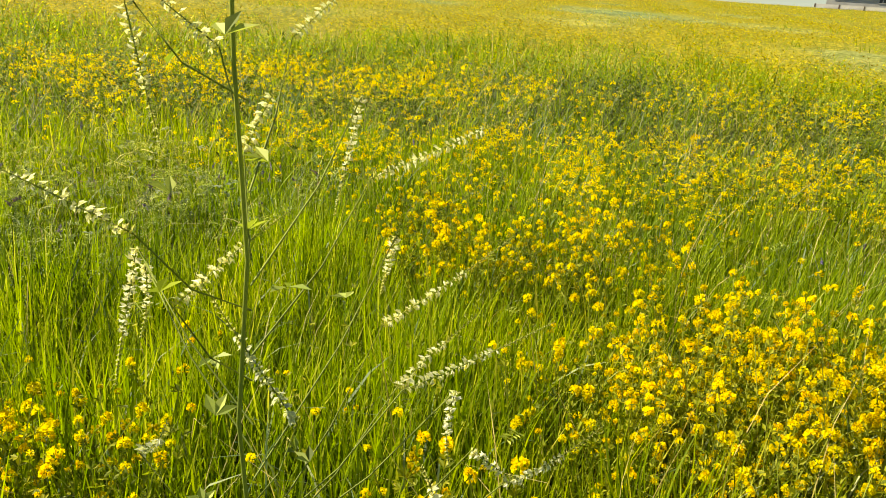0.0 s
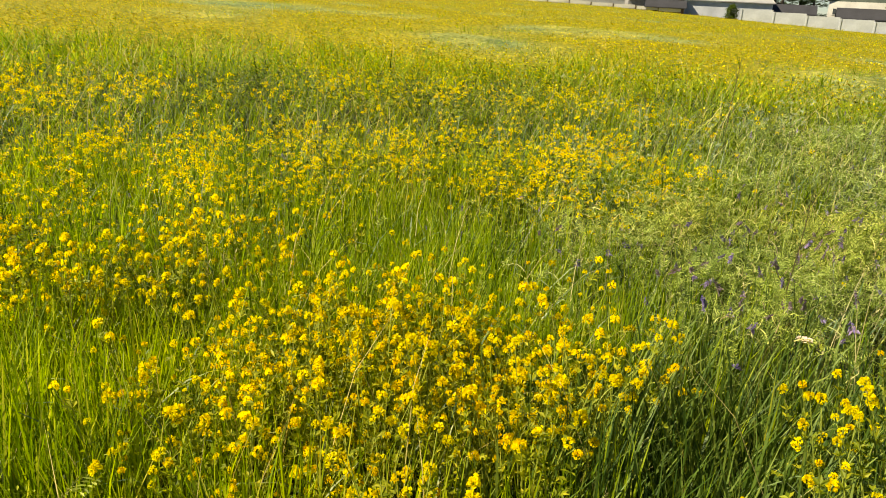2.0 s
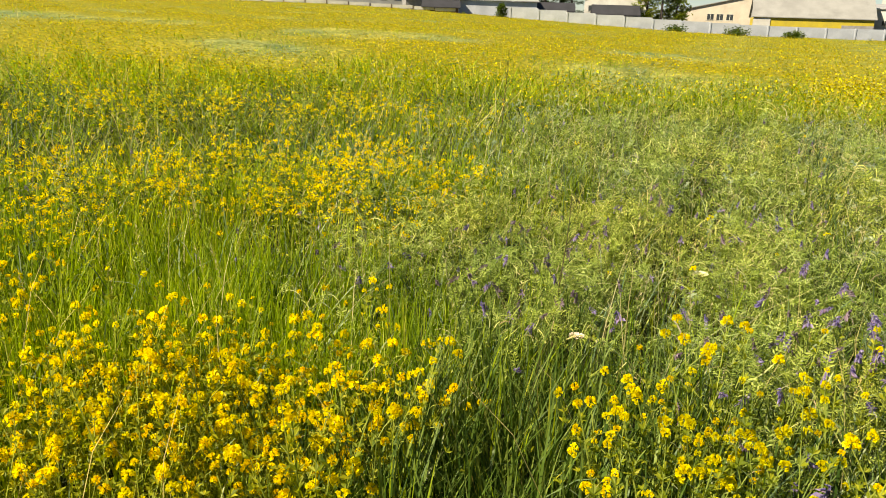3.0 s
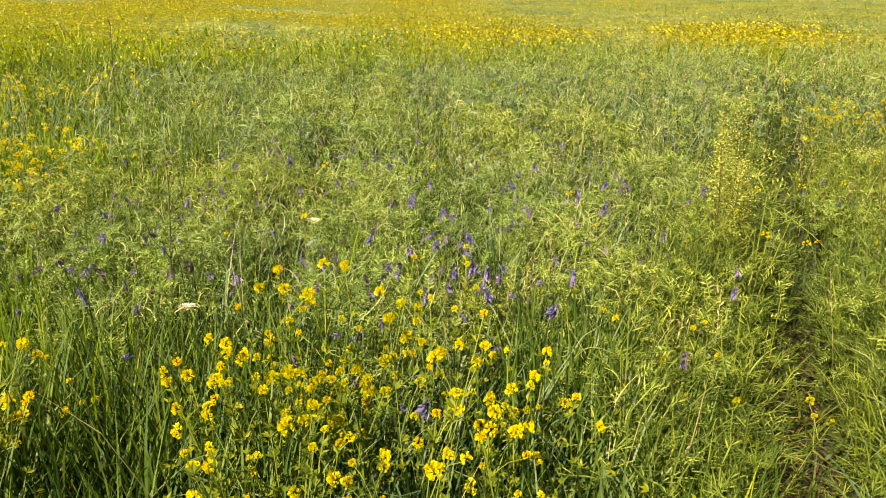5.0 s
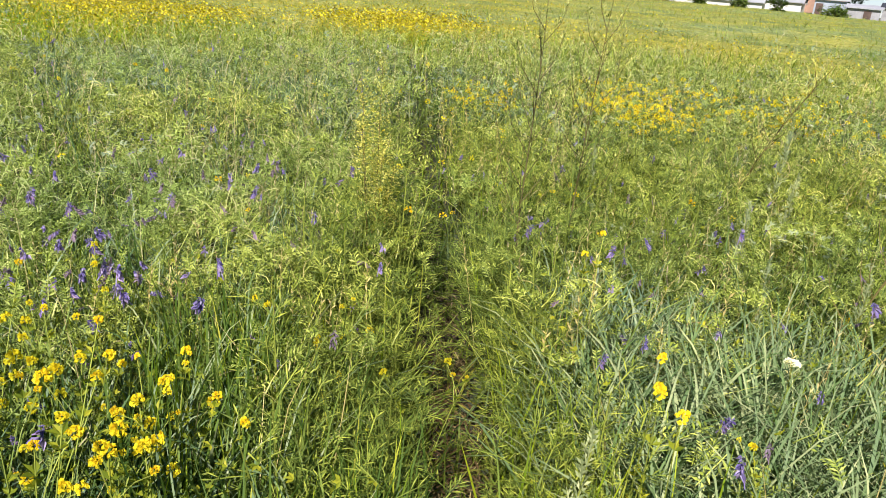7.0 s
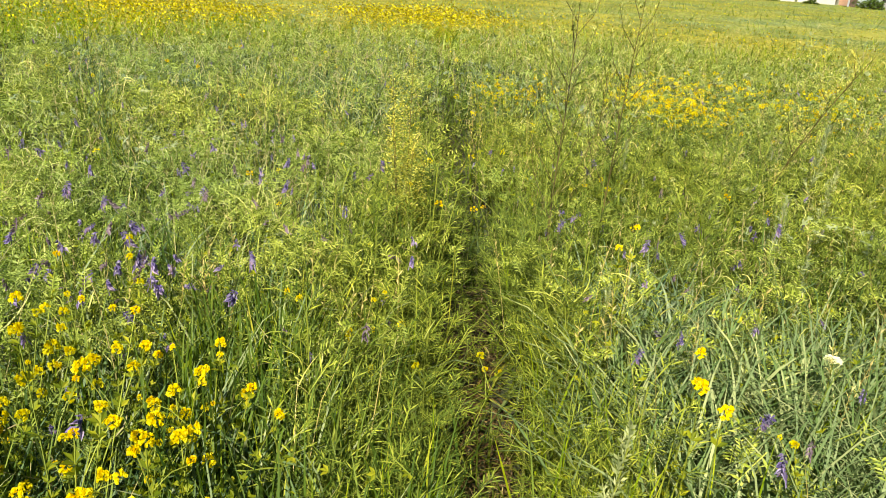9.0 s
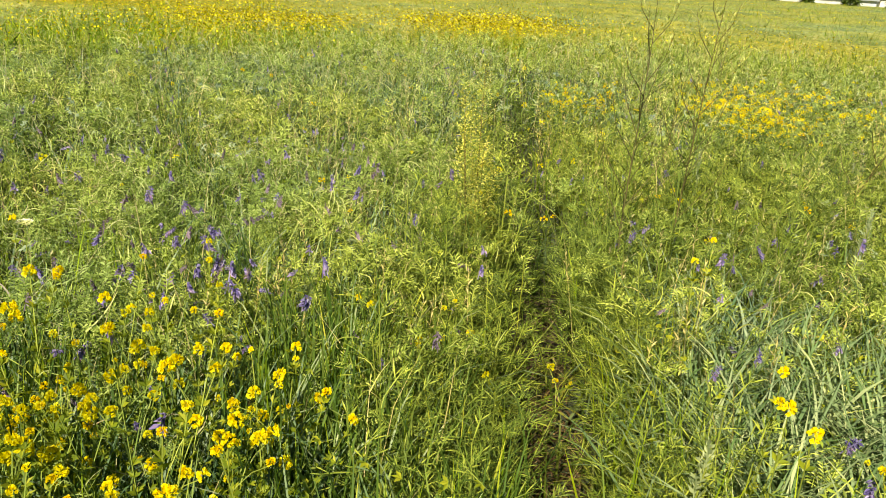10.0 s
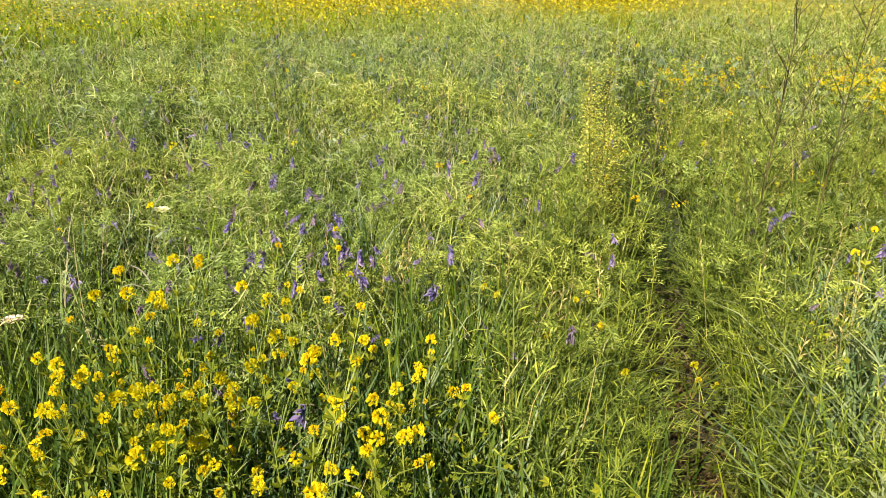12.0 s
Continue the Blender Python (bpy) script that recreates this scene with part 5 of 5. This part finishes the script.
# the grey concrete panel wall
fx, fy = 79.2, 82.5
rx, ry = 0.723, -0.691
fence("concrete_fence", fx + 4.8 * rx, fy + 4.8 * ry, fx + 58.5 * rx, fy + 58.5 * ry, 4.05, 1.82, CONCRETE, CONCRETE, "long grey concrete panel fence along the meadow's far edge", 0, 0.0, 0.2)
fence("metal_fence", fx + 59.0 * rx, fy + 59.0 * ry, *far_place(80.5, 112), 3.0, 1.6, METAL, METAL, "grey sheet metal fence continuing the concrete wall", 2)
fence("white_rail_fence", *far_place(24, 118), *far_place(42.3, 113), 3.2, 0.9, WHITEWASH, TIMBER, "low white fence before the long white building", 0, 0.45)
fence("white_board_fence", *far_place(81, 108), *far_place(88.6, 108), 2.6, 1.75, WHITEWASH, WHITEWASH, "white board fence before a white building", 1)
fence("striped_board_fence", *far_place(88.7, 108), *far_place(91.0, 107), 0.62, 1.75, PINK_BOARD, WHITEWASH, "faded red and white board fence", 0, 0.0, 0.2)
fence("pale_rail_fence", *far_place(93.6, 104), *far_place(98.0, 104), 2.2, 0.72, WHITEWASH, GREY_BOARD, "low pale rail fence before the dark roof", 0, 0.56)

house("long_white_house", facing(33.3, 128, 4), 38, 9, 2.75, 6.2, WHITEWASH, SLATE, "long white single-storey building with a grey roof", [(x, 1.4) for x in (-12, -7.5, -3, 2.5, 7.5, 9.8, 14)])
house("grey_shed", facing(40.4, 120, 8), 8, 5, 2.0, 2.9, GREY_BOARD, SLATE, "low shed with a pale grey sloping roof", kind="shed")
house("dark_low_shed", facing(41.2, 115, 0), 5, 4, 0.9, 1.9, TIMBER, DARK_ROOF, "small low shed with a dark roof")
house("white_roof_shed", facing(45.2, 123, 3), 12.2, 5, 2.5, 3.3, CONCRETE, PALE_ROOF, "grey shed with a white edge roof", kind="shed")
house("dark_roof_barn", facing(49.0, 126, 0), 7.6, 6, 1.7, 3.0, GREY_BOARD, DARK_ROOF, "low outbuilding with a dark roof behind the fence")
house("white_cottage", facing(53.8, 128, -5), 9.4, 7, 4.3, 6.7, WHITEWASH, GREEN_ROOF, "white cottage with a dark green gable roof", [(-3.6, 2.5)], along="y", gable=GREEN_ROOF)
house("domed_dark_shed", facing(53.7, 122, 4), 6.6, 4, 1.9, 3.3, GREY_BOARD, DARK_ROOF, "small dark-roofed shed before the white cottage")
house("beige_house", facing(62.6, 153, -2), 21, 8, 4.3, 6.7, BEIGE, SLATE, "beige house with a broad shallow gable roof", [(-6.2, 2.6), (-4.6, 2.6), (-2.9, 2.6)], along="y", win=(1.1, 1.0))
barn = house("yellow_barn", facing(66.4, 141, 7), 17.4, 9, 3.2, 6.5, YELLOW_WALL, SLATE, "long barn with a grey roof and yellow wall", gable=GREY_BOARD)
part("white_end", to_mesh("white_end", cuboid(-8.8, -4.6, -1, -6.2, -4.52, 3.1), WHITEWASH), barn, "whitewashed wall end")
part("pale_strip", to_mesh("pale_strip", cuboid(4.2, -4.6, -1, 8.7, -4.52, 2.3), GREY_BOARD), barn, "grey boarding")
house("white_depot", facing(73.2, 147, -4), 17.5, 8, 5.0, 5.9, WHITEWASH, PALE_ROOF, "white single-storey depot with a row of small windows", [(-5.8 + 1.25 * k, 2.5) for k in range(6)], kind="shed", win=(0.7, 0.7))
house("white_block", facing(74.4, 178, 0), 24, 10, 9.2, 10.2, WHITEWASH, PALE_ROOF, "white two-storey block behind the depot", [(-9 + 3.0 * k, z) for k in range(7) for z in (3.4, 6.4)], kind="shed", win=(1.6, 1.5))
house("distant_white_block", facing(62.9, 232, 4), 15, 10, 11.4, 11.7, WHITEWASH, PALE_ROOF, "distant white apartment block behind the beige house", [(-6 + 2.4 * k, z) for k in range(6) for z in (3.6, 6.4, 9.2)], kind="shed", win=(1.3, 1.4))
house("dark_shop", facing(77.6, 118, 0), 8, 6, 2.4, 3.4, GREY_BOARD, DARK_ROOF, "dark-roofed outbuilding behind the metal fence")
house("white_long_shed", facing(85.6, 116, 0), 15.5, 6, 2.9, 4.2, WHITEWASH, PALE_ROOF, "white building behind the white board fence", [(-5, 1.9), (-1, 1.9), (3, 1.9)])
house("brick_shed", facing(92.6, 110, 0), 3.6, 4, 1.9, 2.3, BRICK, GREY_BOARD, "small weathered brick shed", kind="shed")
house("blue_roof_house", facing(96.0, 112, 6), 8.6, 7, 1.0, 2.35, GREY_BOARD, DARK_ROOF, "low house with a broad blue-black roof")
house("pale_hut", facing(99.2, 122, 0), 2.4, 4, 3.4, 4.0, METAL, PALE_ROOF, "pale hut between the birch trunks")
house("long_pale_roof_shed", facing(105.6, 116, -6), 9.4, 5, 1.7, 3.1, GREY_BOARD, PALE_ROOF, "long low shed with a pale sheet roof")
house("lean_to", facing(106.3, 112, -4), 7.5, 3, 1.1, 1.7, BRICK, PALE_ROOF, "low lean-to with a white roof", kind="shed")
house("tan_cottage", facing(109.8, 134, 0), 6.6, 5, 2.6, 3.9, BEIGE, DARK_ROOF, "tan cottage with a dark roof behind the pale roofs")
house("white_roof_row", facing(111.6, 112, -10), 12.0, 5, 1.0, 2.5, WHITEWASH, PALE_ROOF, "long low row of sheds with a white roof")
house("small_white_roof_shed", facing(115.4, 114, -8), 6.6, 5, 1.4, 2.7, WHITEWASH, PALE_ROOF, "small shed with a pale roof")
house("brown_house", facing(117.7, 118, -4), 7.4, 6, 2.7, 3.2, BRICK, GREY_BOARD, "unfinished brown brick house with dark timber upper storey", [(-2.2, 1.5), (-1.2, 1.5)], kind="shed", side=-0.2)
house("brown_house_upper", facing(117.45, 118.4, -4), 6.4, 5.4, 5.0, 5.2, TIMBER, SLATE, "dark timber upper storey with a sloping roof", kind="shed", side=-1.2)
house("tin_shed", facing(118.6, 108, 0), 3.6, 3, 2.1, 2.6, METAL, PALE_ROOF, "grey sheet metal shed with a pale roof", [], [(-1.2, 0.8, 1.7)], "shed")
house("board_shed", facing(120.6, 104, 0), 3.4, 3, 1.5, 1.9, GREY_BOARD, PALE_ROOF, "low grey board shed", [], [(0.4, 0.8, 1.3)], "shed")
house("board_shed", facing(123.0, 106, 0), 5.0, 3, 1.8, 2.3, GREY_BOARD, DARK_ROOF, "low dark board shed", [], [], "shed")


def pole(az, dist, tall, cross=True):
    ob = thing("utility_pole", facing(az, dist), "dark wooden utility pole with a short crossbar", "pole", "utility poles")
    part("post", to_mesh("pole_post", tube([(0, 0, -0.5), (0, 0, tall / 2), (0, 0, tall)], 0.1, 0.06, 6), BARK), ob)
    if cross:
        part("crossbar", to_mesh("crossbar", cuboid(-0.35, -0.05, tall - 0.32, 0.35, 0.05, tall - 0.22), BARK), ob)


pole(71.2, 136, 8)
pole(108.7, 126, 8.0)
pole(111.0, 150, 6.0)
pole(112.6, 150, 6.4)
pole(115.1, 140, 5.6)


def broad_tree(m, tall, wide, seed, label, leaf=None, trunk=0.3, name="tree", low=0.1, size=0.5, n=1700):
    """Tapered trunk, limbs, and a ragged crown of many leaf clumps."""
    q = random.Random(seed)
    ob = thing(name, m, label, "tree" if name == "tree" else "bush")
    limbs = [tube([(0, 0, -0.3), (0.04 * tall * q.uniform(-1, 1), 0, tall * 0.4), (0, 0, tall * 0.85)], trunk, 0.05, 6)]
    ends = []
    for i in range(12):
        a, h = i * 2.4, tall * (low + (0.75 - low) * i / 12)
        e = Vector((math.cos(a) * wide * q.uniform(0.2, 0.45), math.sin(a) * wide * q.uniform(0.2, 0.45), h + tall * q.uniform(0.08, 0.25)))
        limbs.append(tube([(0, 0, h), e * 0.5 + Vector((0, 0, h * 0.5)), e], trunk * 0.35, 0.03, 4))
        ends.append((e, wide * q.uniform(0.16, 0.28)))
    ends.append((Vector((0, 0, tall * 0.88)), wide * 0.18))
    part("trunk", to_mesh("trunk", join(limbs), BARK), ob)
    leaves = []
    for _ in range(n):
        c, rad = q.choice(ends)
        d = Vector((q.gauss(0, 1), q.gauss(0, 1), q.gauss(0, 0.8)))
        p = c + d.normalized() * rad * q.uniform(0.3, 1.15)
        if p.z < 0.1:
            continue
        leaves.append(leaflet(p, (q.uniform(-1, 1), q.uniform(-1, 1), q.uniform(-0.6, 0.6)), (q.uniform(-0.4, 0.4), q.uniform(-0.4, 0.4), 1), size * q.uniform(0.7, 1.4), size * 0.7))
    part("crown", to_mesh("crown", join(leaves), leaf or BROADLEAF), ob)
    return ob


def pine(m, tall, wide, seed, label, bare=0.04, n=1900):
    """Straight trunk with drooping whorls of needle clumps."""
    q = random.Random(seed)
    ob = thing("pine_tree", m, label, "tree", "pines behind the houses")
    limbs, leaves = [tube([(0, 0, -0.3), (0, 0, tall * 0.5), (0, 0, tall)], 0.2 + tall * 0.008, 0.04, 6)], []
    for i in range(34):
        w = i / 34
        h = tall * (bare + (1 - bare) * w)
        ln = wide * 0.5 * (1 - w) ** 0.7 * q.uniform(0.6, 1.15) + 0.25
        a = i * 2.4 + q.uniform(-0.5, 0.5)
        e = Vector((math.cos(a) * ln, math.sin(a) * ln, h - 0.12 * ln))
        limbs.append(tube([(0, 0, h), e], 0.05, 0.015, 3))
        for _ in range(n // 34):
            u = q.uniform(0.2, 1.1)
            p = Vector((0, 0, h)).lerp(e, u) + Vector((q.gauss(0, 0.22), q.gauss(0, 0.22), q.gauss(0, 0.2)))
            leaves.append(leaflet(p, (math.cos(a) + q.uniform(-0.8, 0.8), math.sin(a) + q.uniform(-0.8, 0.8), q.uniform(-0.2, 0.5)), (0, 0.2, 1), q.uniform(0.45, 0.9), 0.26))
    part("trunk", to_mesh("trunk", join(limbs), BARK), ob)
    part("crown", to_mesh("crown", join(leaves), PINE), ob)
    return ob


PINE_LABEL = "dark green pine standing behind the houses"
pines = [pine(facing(43.2, 140), 13, 7, 1, PINE_LABEL), pine(facing(44.4, 143), 15, 7.5, 2, PINE_LABEL), pine(facing(45.6, 139), 12, 7, 3, PINE_LABEL)]
tr = random.Random(5)
for az, dist, s in ((42.2, 150, 1.0), (43.9, 150, 1.1), (46.6, 142, 1.0), (47.6, 145, 1.1), (48.7, 141, 1.0), (49.8, 145, 1.1), (50.6, 142, 0.9), (45.1, 155, 1.2), (48.2, 155, 1.2),
                    (93.9, 128, 0.9), (95.2, 130, 1.0), (96.6, 127, 1.0), (97.6, 131, 1.1), (100.2, 128, 1.0), (101.2, 131, 1.1), (102.3, 127, 1.0), (103.4, 131, 1.1),
                    (104.5, 128, 1.0), (105.6, 131, 1.0), (106.6, 128, 0.95), (107.4, 131, 0.9), (98.4, 134, 1.1), (101.8, 138, 1.2), (104.9, 138, 1.2), (99.3, 138, 1.1), (97.0, 137, 1.2)):
    copy_thing(pines[tr.randrange(3)], facing(az, dist, tr.uniform(0, 360)) @ Matrix.Scale(s, 4))
pine(facing(119.6, 126), 9.5, 4.5, 8, "lone dark pine beside the brown house", 0.2)
broad_tree(facing(55.9, 124), 6.6, 4.4, 11, "light green leafy tree behind the concrete fence", LIGHT_LEAF, 0.25, n=1100)
broad_tree(facing(57.9, 125), 5.6, 4.2, 12, "leafy green tree behind the concrete fence", LIGHT_LEAF, 0.3, n=1000)
pine(facing(56.9, 123), 9, 2.0, 13, "dark narrow tree trunk behind the concrete fence", 0.5, 600)
broad_tree(facing(64.5, 165), 8.2, 6, 14, "distant leafy tree behind the barn roof")
broad_tree(facing(68.3, 165), 8.8, 7, 15, "distant leafy tree behind the barn roof")
broad_tree(facing(66.0, 170), 7.2, 9, 16, "distant leafy trees behind the barn roof")
BUSH = "ragged green bush before the far buildings"
for az, dist, tall, wide, seed in ((45.6, 110, 2.2, 1.6, 21), (82.2, 104, 1.2, 1.8, 22), (91.4, 104, 2.2, 2.2, 23), (102.4, 112, 3.4, 3.2, 24), (103.5, 108, 3.6, 2.6, 25), (108.2, 104, 2.6, 2.8, 26),
                                   (110.4, 106, 1.5, 2.0, 27), (115.5, 100, 2.8, 2.0, 28), (113.0, 103, 1.6, 2.0, 29), (110.9, 150, 4.0, 3.0, 30), (57.9, 112, 0.9, 2.6, 31), (62.0, 110, 1.1, 3.0, 32), (65.6, 108, 1.0, 2.6, 33), (118.9, 100, 1.3, 3.0, 34)):
    broad_tree(facing(az, dist), tall, wide, seed, BUSH, trunk=0.06, name="bush", low=0.02, size=0.3, n=750)
